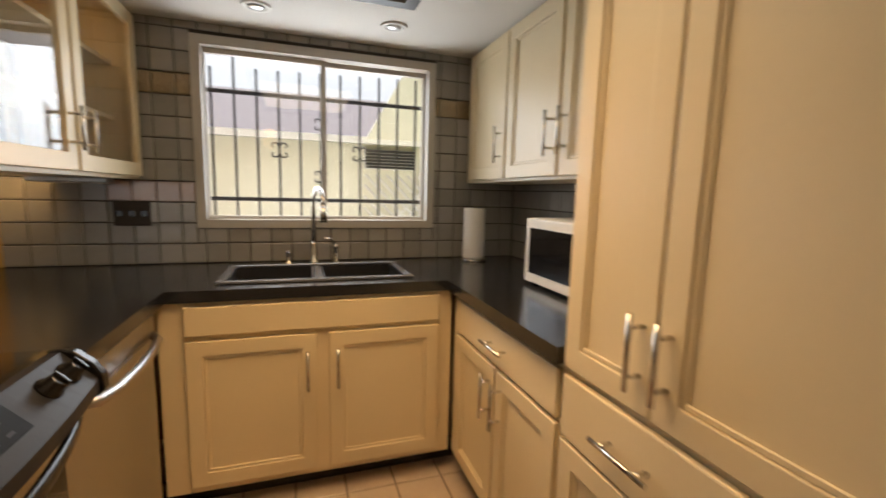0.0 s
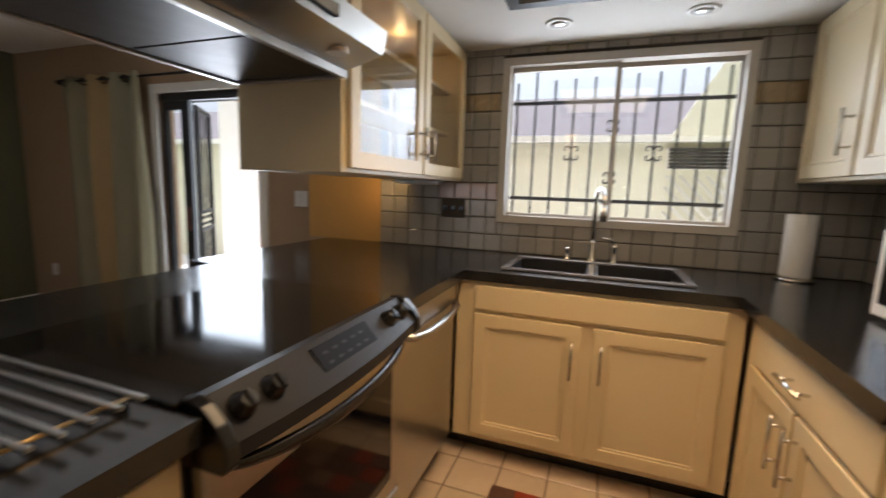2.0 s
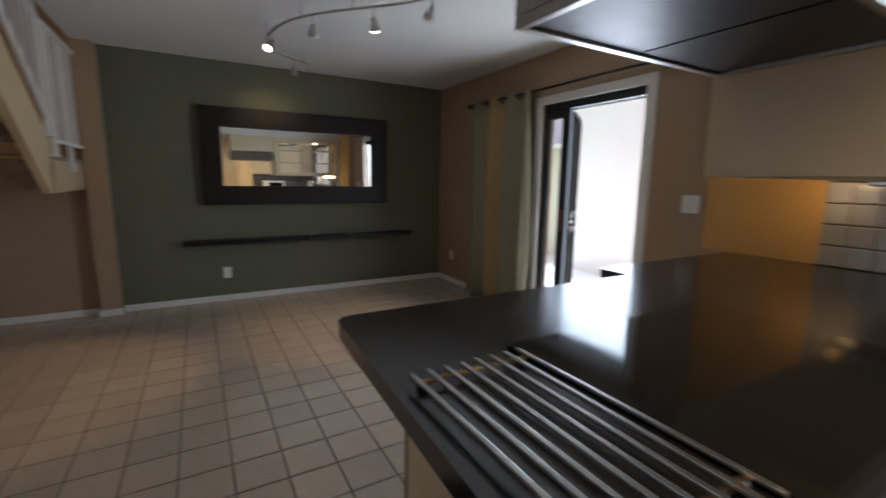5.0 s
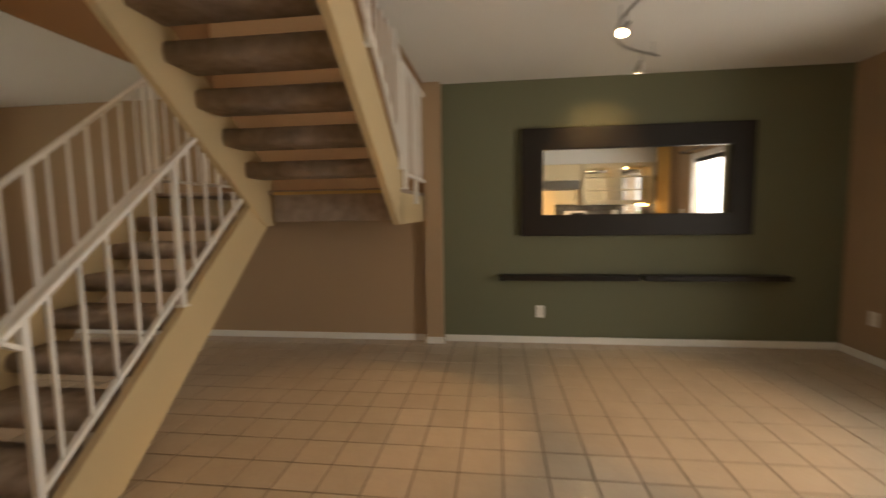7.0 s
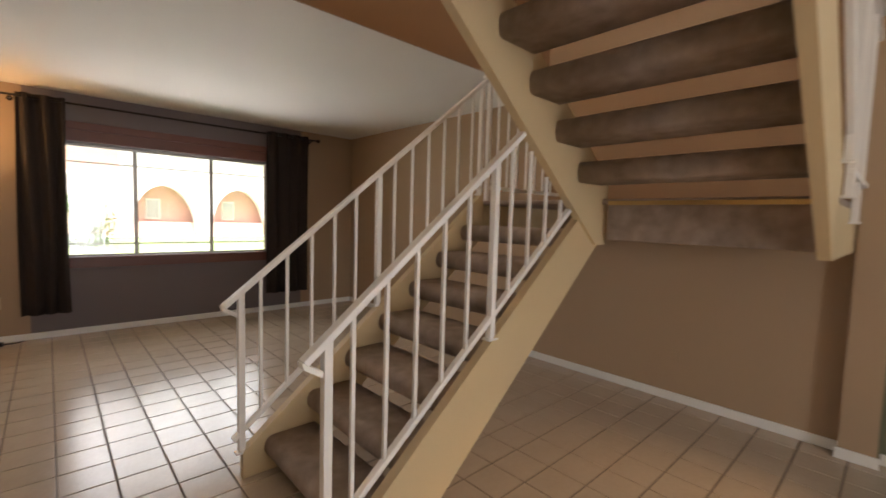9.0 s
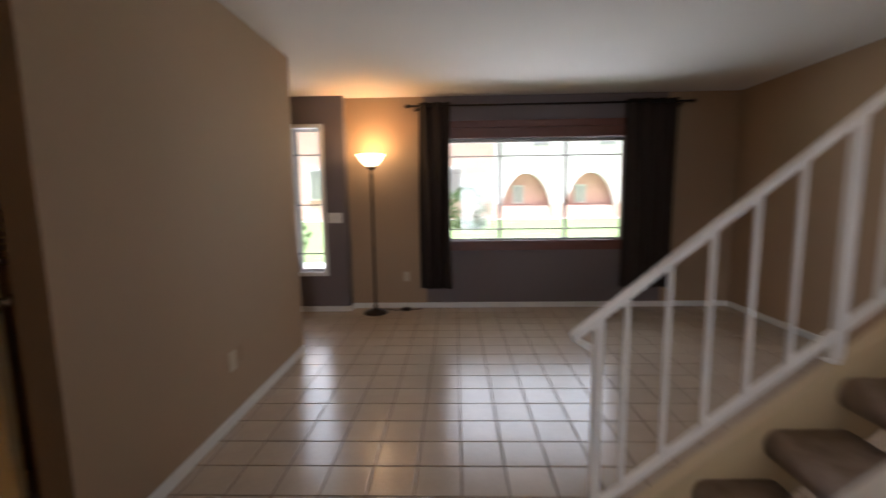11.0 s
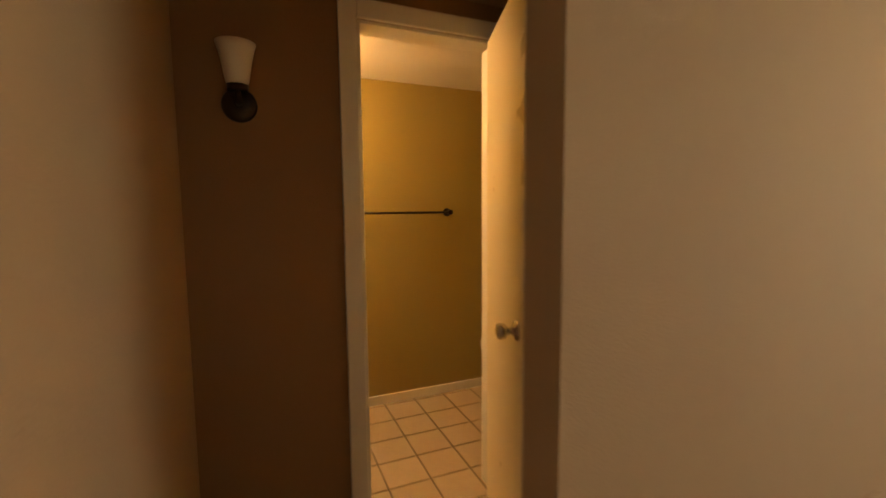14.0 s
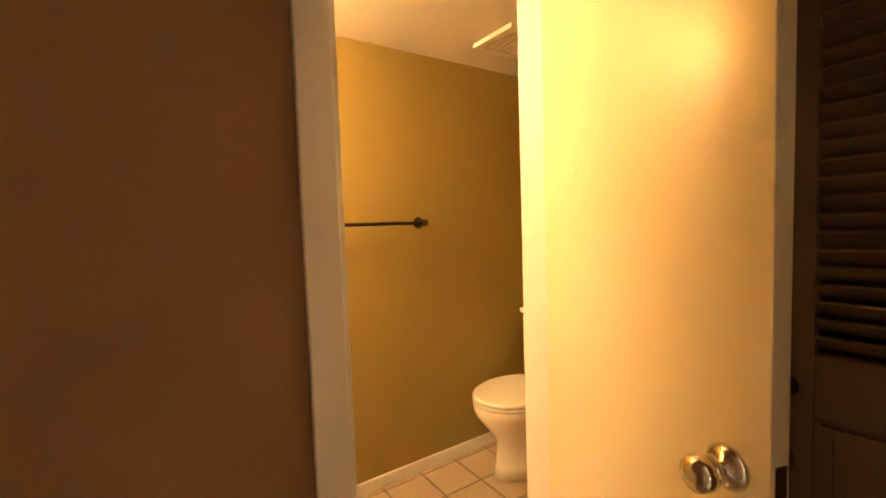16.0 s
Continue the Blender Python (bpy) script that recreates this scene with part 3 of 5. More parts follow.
def panel_door(parent, m, a0, a1, b0, b1, handle=None, upright=True, hlen=0.16, glazed=False, name="door"):
    """A framed door with a sunk panel, on the plane of m."""
    w = 0.058
    t = 0.020
    bm = ring(bmesh.new(), a0, a1, b0, b1, w, 0.001, t, m)
    bmesh.ops.bevel(bm, geom=bm.edges[:], offset=0.003, segments=2, profile=0.5, affect="EDGES")
    d = part(name, bm, M_CAB, parent)
    if not glazed:
        part("panel", boxes([(a0 + w + 0.0005, a1 - w - 0.0005, b0 + w + 0.0005, b1 - w - 0.0005, 0.001, 0.009)], m=m), M_CAB, d)
        mo = ring(bmesh.new(), a0 + w + 0.0005, a1 - w - 0.0005, b0 + w + 0.0005, b1 - w - 0.0005, 0.012, 0.009, 0.015, m)
        bmesh.ops.bevel(mo, geom=mo.edges[:], offset=0.002, segments=1, profile=0.5, affect="EDGES")
        part("moulding", mo, M_CAB, d)
    if glazed:
        p = part("pane", boxes([(a0 + w - 0.004, a1 - w + 0.004, b0 + w - 0.004, b1 - w + 0.004, 0.007, 0.011)], m=m), M_GLASS, d)
        p.visible_shadow = False
    if handle:
        bar_handle(d, m @ Matrix.Translation((0, 0, t)), *handle, hlen, upright)
    return d


def drawer_front(parent, m, a0, a1, b0, b1, handle=True, off=0.0):
    d = part("drawer", boxes([(a0, a1, b0, b1, 0.001, 0.020)], 0.005, m=m), M_CAB, parent)
    if handle:
        bar_handle(d, m @ Matrix.Translation((0, 0, 0.020)), (a0 + a1) / 2 + off, (b0 + b1) / 2, 0.16, False)
    return d


# sink cabinet
SF = 2.005
c = thing("sink_cabinet", (0.72, 2.3, 0), "cream painted sink base cabinet with two panelled doors", "cabinet", "base cabinets")
part("body", boxes([(0.155, 1.30, SF + 0.022, KN, 0.10, C - 0.26)], 0.003), M_CAB, c)
part("face_frame", boxes([(0.155, 1.30, SF, SF + 0.02, 0.10, C - 0.046)], 0.003), M_CAB, c)
part("toe_kick", boxes([(0.10, 1.36, SF + 0.09, SF + 0.11, 0.004, 0.10)]), M_BLACK, c, "black toe kick")
m = frame_of((0, SF, 0), (1, 0, 0), (0, -1, 0))
drawer_front(c, m, 0.245, 1.235, 0.738, 0.852, False)
panel_door(c, m, 0.245, 0.715, 0.13, 0.718, (0.680, 0.574), True, 0.165)
panel_door(c, m, 0.765, 1.235, 0.13, 0.718, (0.797, 0.574), True, 0.165)

# right base cabinet
RF = 1.315
c = thing("base_cabinet", (1.6, 1.6, 0), "cream painted base cabinet with drawer and two doors", "cabinet", "base cabinets")
part("body", boxes([(RF, KE, 1.14, SF - 0.002, 0.10, C - 0.04)], 0.003), M_CAB, c)
part("toe_kick", boxes([(RF + 0.07, RF + 0.09, 1.14, SF + 0.08, 0.004, 0.10)]), M_BLACK, c, "black toe kick")
m = frame_of((RF, SF, 0), (0, -1, 0), (-1, 0, 0))
drawer_front(c, m, 0.09, 0.84, 0.705, 0.845, True, 0.02)
panel_door(c, m, 0.09, 0.462, 0.13, 0.69, (0.427, 0.575), True, 0.17)
panel_door(c, m, 0.478, 0.84, 0.13, 0.69, (0.514, 0.575), True, 0.17)

# pantry
c = thing("pantry_cabinet", (1.6, 0.6, 0), "tall cream painted pantry cabinet with panelled doors and drawers", "cabinet")
part("body", boxes([(RF - 0.012, KE, -0.02, 1.135, 0.10, HK)], 0.003), M_CAB, c)
part("toe_kick", boxes([(RF + 0.06, RF + 0.08, -0.02, 1.135, 0.004, 0.10)]), M_BLACK, c, "black toe kick")
m = frame_of((RF - 0.012, 1.135, 0), (0, -1, 0), (-1, 0, 0))
panel_door(c, m, 0.012, 0.286, 0.872, 2.03, (0.256, 1.0), True, 0.155)
panel_door(c, m, 0.293, 0.87, 0.872, 2.03, (0.323, 1.0), True, 0.155)
drawer_front(c, m, 0.012, 0.48, 0.69, 0.852)
panel_door(c, m, 0.012, 0.48, 0.13, 0.68, (0.44, 0.58), True)
drawer_front(c, m, 0.49, 0.87, 0.69, 0.852)
panel_door(c, m, 0.49, 0.87, 0.13, 0.68, (0.53, 0.58), True)

# upper cabinet on the east wall
UX = 1.60
c = thing("wall_cabinet", (1.75, 1.9, 1.36), "cream painted wall cabinet with panelled doors", "cabinet", "wall cabinets")
part("body", boxes([(UX, KE, 1.14, KN - 0.012, 1.355, HK)], 0.003), M_CAB, c)
m = frame_of((UX, KN - 0.012, 0), (0, -1, 0), (-1, 0, 0))
panel_door(c, m, 0.06, 0.505, 1.37, 2.04, (0.470, 1.53), True, 0.17)
panel_door(c, m, 0.525, 0.95, 1.37, 2.04, (0.915, 1.53), True, 0.17)
panel_door(c, m, 0.97, 1.43, 1.37, 2.04, (1.005, 1.53), True, 0.17)

# glazed cabinet over the peninsula, glass on both sides
GX0, GX1, GY0 = -0.47, -0.05, 1.36
c = thing("glass_cabinet", (-0.26, 2.0, 1.32), "cream hanging cabinet with glass doors on both sides", "cabinet", "wall cabinets")
for pn, pb in (("side_panel", (GX0, GX1, GY0, GY0 + 0.02, 1.32, HK)), ("side_panel", (GX0, GX1, KN - 0.03, KN - 0.012, 1.32, HK)), ("bottom", (GX0, GX1, GY0 + 0.02, KN - 0.03, 1.32, 1.34)), ("top", (GX0, GX1, GY0 + 0.02, KN - 0.03, HK - 0.02, HK)),
               ("stile", (GX1 - 0.02, GX1, GY0 + 0.02, GY0 + 0.06, 1.34, HK - 0.02)), ("stile", (GX0, GX0 + 0.02, GY0 + 0.02, GY0 + 0.06, 1.34, HK - 0.02))):
    part(pn, boxes([pb], 0.002), M_CAB, c)
for z in (1.58, 1.82):
    part("shelf", boxes([(GX0 + 0.08, GX1 - 0.08, GY0 + 0.021, KN - 0.031, z, z + 0.018)]), M_CAB, c)
mid = (GY0 + KN) / 2
for face, u, n in ((GX1, 1, 1), (GX0, -1, -1)):
    m = frame_of((face, 0, 0), (0, u, 0), (n, 0, 0))
    for y0, y1, hy in ((GY0 + 0.03, mid - 0.01, mid - 0.05), (mid + 0.01, KN - 0.04, mid + 0.05)):
        a = sorted((u * y0, u * y1))
        panel_door(c, m, a[0], a[1], 1.335, HK - 0.02, (u * hy, 1.47), True, 0.14, True, "glass_door")

c = thing("under_cabinet_lamp", (-0.26, 2.48, 1.30), "slim steel lamp under the glass cabinet", "cabinet lamp")
part("housing", boxes([(-0.40, -0.12, 2.44, 2.53, 1.300, 1.3195)], 0.004), M_STEEL, c)
part("lens", boxes([(-0.385, -0.135, 2.452, 2.518, 1.295, 1.2995)], 0.001), M_FROST, c)

# cabinet over the hood
c = thing("hood_cabinet", (-0.26, 1.0, 1.76), "short cream cabinet above the range hood", "cabinet", "wall cabinets")
part("body", boxes([(GX0, GX1, 0.60, GY0 - 0.003, 1.77, HK)], 0.003), M_CAB, c)
m = frame_of((GX1, 0, 0), (0, 1, 0), (1, 0, 0))
panel_door(c, m, 0.62, 0.97, 1.785, HK - 0.02, None)
panel_door(c, m, 0.99, 1.34, 1.785, HK - 0.02, None)

# range hood
c = thing("range_hood", (-0.2, 0.97, 1.6), "stainless steel range hood under a cabinet", "range hood")
hy0, hy1 = 0.60, 1.352
part("shell", prism(bmesh.new(), [(-0.46, 1.63), (-0.02, 1.63), (0.10, 1.665), (0.115, 1.73), (0.02, 1.768), (-0.46, 1.768)], "y", hy0, hy1), M_STEEL, c)
part("rim", boxes([(-0.46, -0.44, hy0, hy1, 1.605, 1.628), (-0.04, -0.02, hy0, hy1, 1.605, 1.628), (-0.44, -0.04, hy0, hy0 + 0.02, 1.605, 1.628), (-0.44, -0.04, hy1 - 0.02, hy1, 1.605, 1.628)], 0.002), M_STEEL, c)
for k in range(2):
    part("filter", boxes([(-0.435, -0.045, hy0 + 0.025 + 0.353 * k, hy0 + 0.37 + 0.353 * k, 1.612, 1.622)], 0.002), M_BRONZE, c, "dark mesh grease filter")
part("control_strip", boxes([(0.102, 0.118, 0.85, 1.10, 1.68, 1.71)], 0.002), M_BLACK, c)
for k in range(2):
    bm = bmesh.new()
    cyl(bm, (0.03, 0.72 + 0.5 * k, 1.655), (0.03, 0.72 + 0.5 * k, 1.637), 0.030)
    part("lamp_lens", bm, M_FROST, c)

# peninsula: end cabinet, dishwasher, range
PF = 0.135
c = thing("end_cabinet", (-0.1, 0.47, 0), "narrow cream cabinet at the end of the peninsula", "cabinet", "base cabinets")
part("body", boxes([(-0.48, PF, 0.37, 0.615, 0.10, C - 0.04)], 0.003), M_CAB, c)
part("toe_kick", boxes([(PF - 0.08, PF - 0.06, 0.37, 0.615, 0.004, 0.10)]), M_BLACK, c, "black toe kick")
m = frame_of((PF, 0, 0), (0, 1, 0), (1, 0, 0))
panel_door(c, m, 0.385, 0.60, 0.13, 0.84, (0.575, 0.70), True, 0.16)

c = thing("peninsula_back", (-0.47, 1.4, 0), "tan painted back of the peninsula below the bar", "panel")
part("panel", boxes([(-0.50, -0.485, 0.37, KN, 0.0, C - 0.04)], 0.002), M_TAN, c)

c = thing("dishwasher", (-0.15, 1.67, 0), "stainless steel dishwasher with a curved bar handle", "dishwasher")
part("body", boxes([(-0.45, PF - 0.01, 1.39, 1.975, 0.10, C - 0.045)], 0.003), M_BLACK, c)
part("door", boxes([(PF - 0.009, PF + 0.018, 1.395, 1.97, 0.115, 0.765)], 0.006), M_STEEL, c)
part("control_panel", boxes([(PF - 0.009, PF + 0.026, 1.395, 1.97, 0.772, 0.866)], 0.006), M_STEEL, c)
bm = bmesh.new()
tube(bm, [(PF + 0.02, 1.42, 0.775), (PF + 0.05, 1.45, 0.765), (PF + 0.062, 1.55, 0.757), (PF + 0.066, 1.68, 0.755), (PF + 0.062, 1.81, 0.757), (PF + 0.05, 1.91, 0.765), (PF + 0.02, 1.945, 0.775)], 0.014)
part("handle", bm, M_STEEL, c)

RY0, RY1 = 0.622, 1.384
c = thing("range", (-0.15, 1.0, 0), "stainless steel slide-in electric range with black glass top", "range")
part("body", boxes([(-0.44, PF - 0.005, RY0, RY1, 0.03, C - 0.012)], 0.003), M_BLACK, c)
part("cooktop", boxes([(-0.455, PF + 0.005, RY0 - 0.012, RY1 + 0.010, C + 0.001, C + 0.010)], 0.004), M_COOKTOP, c, "black ceramic glass cooktop")
bm = bmesh.new()
sections = []
for k in range(15):
    f = k / 14
    bow = 0.022 * (1 - (2 * f - 1) ** 2)
    y = RY0 + (RY1 - RY0) * f
    sections.append([bm.verts.new((x, y, z)) for x, z in ((PF, C + 0.011), (PF + 0.022, C + 0.012), (PF + 0.085 + bow, C - 0.055 - 0.4 * bow), (PF + 0.085 + bow, C - 0.085 - 0.4 * bow), (PF, C - 0.085 - 0.4 * bow))])
for a, b in zip(sections, sections[1:]):
    for k in range(5):
        bm.faces.new((a[k], a[(k + 1) % 5], b[(k + 1) % 5], b[k]))
bm.faces.new(sections[0][::-1])
bm.faces.new(sections[-1])
cp = part("control_panel", bm, M_RANGE, c, "dark stainless control panel with a bowed front")
pm = Matrix.Translation((PF + 0.0535, 0, C - 0.0215)) @ Matrix(((0, -0.685, 0.729), (1, 0, 0), (0, 0.729, 0.685))).to_4x4()
part("display", boxes([(0.90, 1.13, -0.033, 0.030, 0.0, 0.0075)], 0.001, m=pm), M_DISPLAY, cp, "black touch panel")
for k in range(5):
    for j in range(2):
        part("button", boxes([(0.925 + 0.038 * k, 0.942 + 0.038 * k, -0.022 + 0.026 * j, -0.015 + 0.026 * j, 0.0074, 0.0079)], m=pm), M_RANGE, cp)
for ky in (0.69, 0.765, 1.235, 1.31):
    bm = bmesh.new()
    lathe(bm, [(0.026, 0.0), (0.026, 0.006), (0.020, 0.010), (0.018, 0.028), (0.015, 0.031)], seg=18, m=pm @ Matrix.Translation((ky, 0.0, 0.001)))
    k = part("knob", bm, M_BLACK, cp, "black knob")
    part("grip", boxes([(ky - 0.004, ky + 0.004, -0.017, 0.017, 0.0305, 0.038)], 0.002, m=pm), M_BLACK, k)
for y in (RY0 - 0.004, RY1 - 0.022):
    cap = [(PF - 0.004, C + 0.015), (PF + 0.020, C + 0.018), (PF + 0.045, C + 0.010), (PF + 0.078, C - 0.020), (PF + 0.096, C - 0.050), (PF + 0.098, C - 0.085), (PF + 0.085, C - 0.10), (PF - 0.004, C - 0.10)]
    bm = prism(bmesh.new(), cap, "y", y, y + 0.026)
    bmesh.ops.bevel(bm, geom=bm.edges[:], offset=0.004, segments=2, profile=0.5, affect="EDGES")
    part("end_cap", bm, M_BLACK, cp, "black end cap")
d = part("oven_door", boxes([(PF, PF + 0.035, RY0 + 0.006, RY1 - 0.006, 0.27, 0.825)], 0.008), M_STEEL, c)
part("window", boxes([(PF + 0.034, PF + 0.0375, RY0 + 0.075, RY1 - 0.075, 0.33, 0.71)], 0.002), M_COOKTOP, d, "black oven window")
bm = bmesh.new()
sections = []
for k in range(17):
    f = k / 16
    u = 1 - (2 * f - 1) ** 2
    y = RY0 + 0.025 + (RY1 - RY0 - 0.05) * f
    x, z, h = PF + 0.036 + 0.062 * u ** 0.6, 0.800 - 0.030 * u, 0.011 + 0.009 * u
    sections.append([bm.verts.new((x + 0.011 * math.cos(q), y, z + h * math.sin(q))) for q in (2 * math.pi * i / 10 for i in range(10))])
for a, b in zip(sections, sections[1:]):
    for k in range(10):
        bm.faces.new((a[k], a[(k + 1) % 10], b[(k + 1) % 10], b[k])).smooth = True
bm.faces.new(sections[0][::-1])
bm.faces.new(sections[-1])
part("handle", bm, M_BLACK, d, "black curved handle")
d = part("drawer", boxes([(PF, PF + 0.035, RY0 + 0.006, RY1 - 0.006, 0.06, 0.255)], 0.008), M_STEEL, c)
bm = bmesh.new()
tube(bm, [(PF + 0.03, RY0 + 0.05, 0.225), (PF + 0.06, RY0 + 0.1, 0.22), (PF + 0.07, (RY0 + RY1) / 2, 0.215), (PF + 0.06, RY1 - 0.1, 0.22), (PF + 0.03, RY1 - 0.05, 0.225)], 0.012)
part("handle", bm, M_BLACK, d, "black curved handle")
for y in (RY0 + 0.03, RY1 - 0.07):
    part("foot", boxes([(-0.40, -0.36, y, y + 0.04, 0.0, 0.03)]), M_BLACK, c)


def rounded(x0, x1, y0, y1, r, which):
    """A rectangle's outline with some corners rounded (sw, se, ne, nw)."""
    pts = []
    for key, cx, cy, a in (("sw", x0, y0, 180), ("se", x1, y0, 270), ("ne", x1, y1, 0), ("nw", x0, y1, 90)):
        if key in which:
            ox, oy = (r if cx == x0 else -r), (r if cy == y0 else -r)
            for k in range(7):
                t = radians(a + 15 * k)
                pts.append((cx + ox + r * math.cos(t), cy + oy + r * math.sin(t)))
        else:
            pts.append((cx, cy))
    return pts


# worktop: one U with cut-outs for sink and range
SX0, SX1, SY0, SY1 = 0.36, 1.115, 2.085, 2.46
wt = thing("worktop", (0.2, 1.8, C - 0.045), "continuous black laminate kitchen worktop with a peninsula bar", "worktop")
z0, z1 = C - 0.045, C
end = [(x, y - 0.05 * (x + 0.85) / 1.04 if y < 0.5 else y) for x, y in rounded(-0.85, 0.19, 0.318, 0.610, 0.05, ("sw", "se"))]
bm = prism(bmesh.new(), end, "z", z0, z1)
box(bm, -0.85, -0.456, 0.610, 1.395, z0, z1)
box(bm, -0.85, 0.19, 1.395, 1.56, z0, z1)
prism(bm, rounded(-1.0, 0.19, 1.56, KN - 0.001, 0.02, ("sw",)), "z", z0, z1)
bmesh.ops.remove_doubles(bm, verts=bm.verts, dist=0.0005)
part("bar_top", bm, M_COUNTER, wt)
bm = boxes([(0.19, SX0, 1.982, KN - 0.001, z0, z1), (SX0, SX1, 1.982, SY0, z0, z1), (SX0, SX1, SY1, KN - 0.001, z0, z1), (SX1, 1.27, 1.982, KN - 0.001, z0, z1)])
bmesh.ops.remove_doubles(bm, verts=bm.verts, dist=0.0005)
part("sink_run", bm, M_COUNTER, wt)
part("side_run", prism(bmesh.new(), rounded(1.27, KE - 0.001, 1.138, KN - 0.001, 0.05, ()), "z", z0, z1), M_COUNTER, wt)

# sink
c = thing("sink", (0.73, 2.27, C), "black double bowl drop-in kitchen sink", "sink")
bm = bmesh.new()
rx0, rx1, ry0, ry1, rz0, rz1 = SX0 - 0.02, SX1 + 0.02, SY0 - 0.02, SY1 + 0.02, C + 0.001, C + 0.012
mx = 0.735
for r in ((rx0, rx1, ry0, SY0 + 0.012), (rx0, rx1, SY1 - 0.012, ry1), (rx0, SX0 + 0.012, SY0 + 0.012, SY1 - 0.012), (SX1 - 0.012, rx1, SY0 + 0.012, SY1 - 0.012)):
    box(bm, *r, rz0, rz1, bev=0.004)
part("rim", bm, M_RIM, c, "raised black rim, greyed for the window's sheen")
part("divider", boxes([(mx - 0.018, mx + 0.018, SY0 + 0.012, SY1 - 0.012, C - 0.09, C + 0.006)], 0.008), M_RIM, c)
for x0, x1 in ((SX0 + 0.004, mx - 0.018), (mx + 0.018, SX1 - 0.004)):
    part("bowl", boxes([(x0, x0 + 0.008, SY0 + 0.003, SY1 - 0.003, C - 0.20, C), (x1 - 0.008, x1, SY0 + 0.003, SY1 - 0.003, C - 0.20, C),
                        (x0 + 0.008, x1 - 0.008, SY0 + 0.003, SY0 + 0.011, C - 0.20, C), (x0 + 0.008, x1 - 0.008, SY1 - 0.011, SY1 - 0.003, C - 0.20, C), (x0, x1, SY0 + 0.003, SY1 - 0.003, C - 0.208, C - 0.20)]), M_SINK, c, "black bowl")

c = thing("kitchen_faucet", (0.73, 2.53, C), "chrome gooseneck pull-down kitchen faucet", "faucet")
bm = bmesh.new()
fx, fy = 0.725, 2.54
lathe(bm, [(0.028, C), (0.028, C + 0.008), (0.017, C + 0.02), (0.016, C + 0.10), (0.013, C + 0.11)], (fx, fy, 0), 18)
arc = [(fx, fy, C + 0.10), (fx, fy, C + 0.30)]
for k in range(1, 10):
    a = math.pi * k / 9
    arc.append((fx + 0.02 * (1 - math.cos(a)) , fy - 0.085 * (1 - math.cos(a)), C + 0.30 + 0.085 * math.sin(a)))
tube(bm, arc, 0.011, 12)
part("spout", bm, M_CHROME, c)
bm = bmesh.new()
cyl(bm, (fx + 0.04, fy - 0.17, C + 0.305), (fx + 0.04, fy - 0.17, C + 0.225), 0.013, 0.018)
part("spray_head", bm, M_CHROME, c)
bm = bmesh.new()
lathe(bm, [(0.020, C), (0.020, C + 0.006), (0.012, C + 0.015), (0.012, C + 0.075), (0.016, C + 0.085), (0.010, C + 0.10)], (fx + 0.11, fy, 0), 14)
tube(bm, [(fx + 0.11, fy, C + 0.09), (fx + 0.09, fy - 0.02, C + 0.125), (fx + 0.05, fy - 0.05, C + 0.135)], 0.006, 8)
part("lever", bm, M_CHROME, c)
c = thing("soap_dispenser", (0.60, 2.53, C), "small chrome soap dispenser beside the sink", "soap dispenser")
bm = bmesh.new()
lathe(bm, [(0.018, C), (0.018, C + 0.006), (0.010, C + 0.012), (0.010, C + 0.05), (0.014, C + 0.06), (0.006, C + 0.07)], (0.60, 2.535, 0), 14)
part("body", bm, M_CHROME, c)
part("nozzle", tube(bmesh.new(), [(0.60, 2.535, C + 0.063), (0.60, 2.49, C + 0.06)], 0.005, 8), M_CHROME, c)

c = thing("paper_towel_holder", (1.60, 2.50, C), "paper towel roll on a round steel stand", "paper towel")
bm = bmesh.new()
lathe(bm, [(0.075, C + 0.001), (0.075, C + 0.010), (0.06, C + 0.014)], (1.60, 2.50, 0), 24)
tube(bm, [(1.60, 2.50, C + 0.01), (1.60, 2.50, C + 0.315)], 0.006)
part("stand", bm, M_CHROME, c)
bm = bmesh.new()
lathe(bm, [(0.058, C + 0.018), (0.060, C + 0.022), (0.060, C + 0.294), (0.058, C + 0.298), (0.02, C + 0.298)], (1.60, 2.50, 0), 28)
part("roll", bm, M_PAPER, c)

c = thing("microwave_oven", (1.75, 1.75, C), "white microwave oven with a dark glass door", "microwave")
part("case", boxes([(1.60, 1.915, 1.39, 1.875, C + 0.012, C + 0.285)], 0.008), M_WHITE, c)
d = part("door", boxes([(1.580, 1.599, 1.395, 1.870, C + 0.014, C + 0.283)], 0.006), M_WHITE, c)
part("window", boxes([(1.577, 1.581, 1.53, 1.835, C + 0.055, C + 0.245)], 0.001), M_COOKTOP, d, "dark door window")
for x, y in ((1.62, 1.42), (1.62, 1.84), (1.89, 1.42), (1.89, 1.84)):
    part("foot", boxes([(x, x + 0.02, y, y + 0.02, C + 0.001, C + 0.013)]), M_BLACK, c)

c = thing("cooling_rack", (-0.2, 0.5, C), "steel bar trivet with brass crossbars lying on the worktop", "trivet")
for k in range(8):
    y = 0.333 + 0.0365 * k
    part("bar", boxes([(-0.39, 0.10, y - 0.005, y + 0.005, C + 0.020, C + 0.027)], 0.0015), M_STEEL, c)
for x in (-0.365, 0.058):
    part("crossbar", tube(bmesh.new(), [(x, 0.333, C + 0.0155), (x, 0.590, C + 0.0155)], 0.0042, 8), M_BRASS, c, "brass crossbar")
    for y in (0.345, 0.578):
        part("foot", cyl(bmesh.new(), (x, y, C + 0.0005), (x, y, C + 0.0125), 0.011, seg=12), M_BLACK, c)

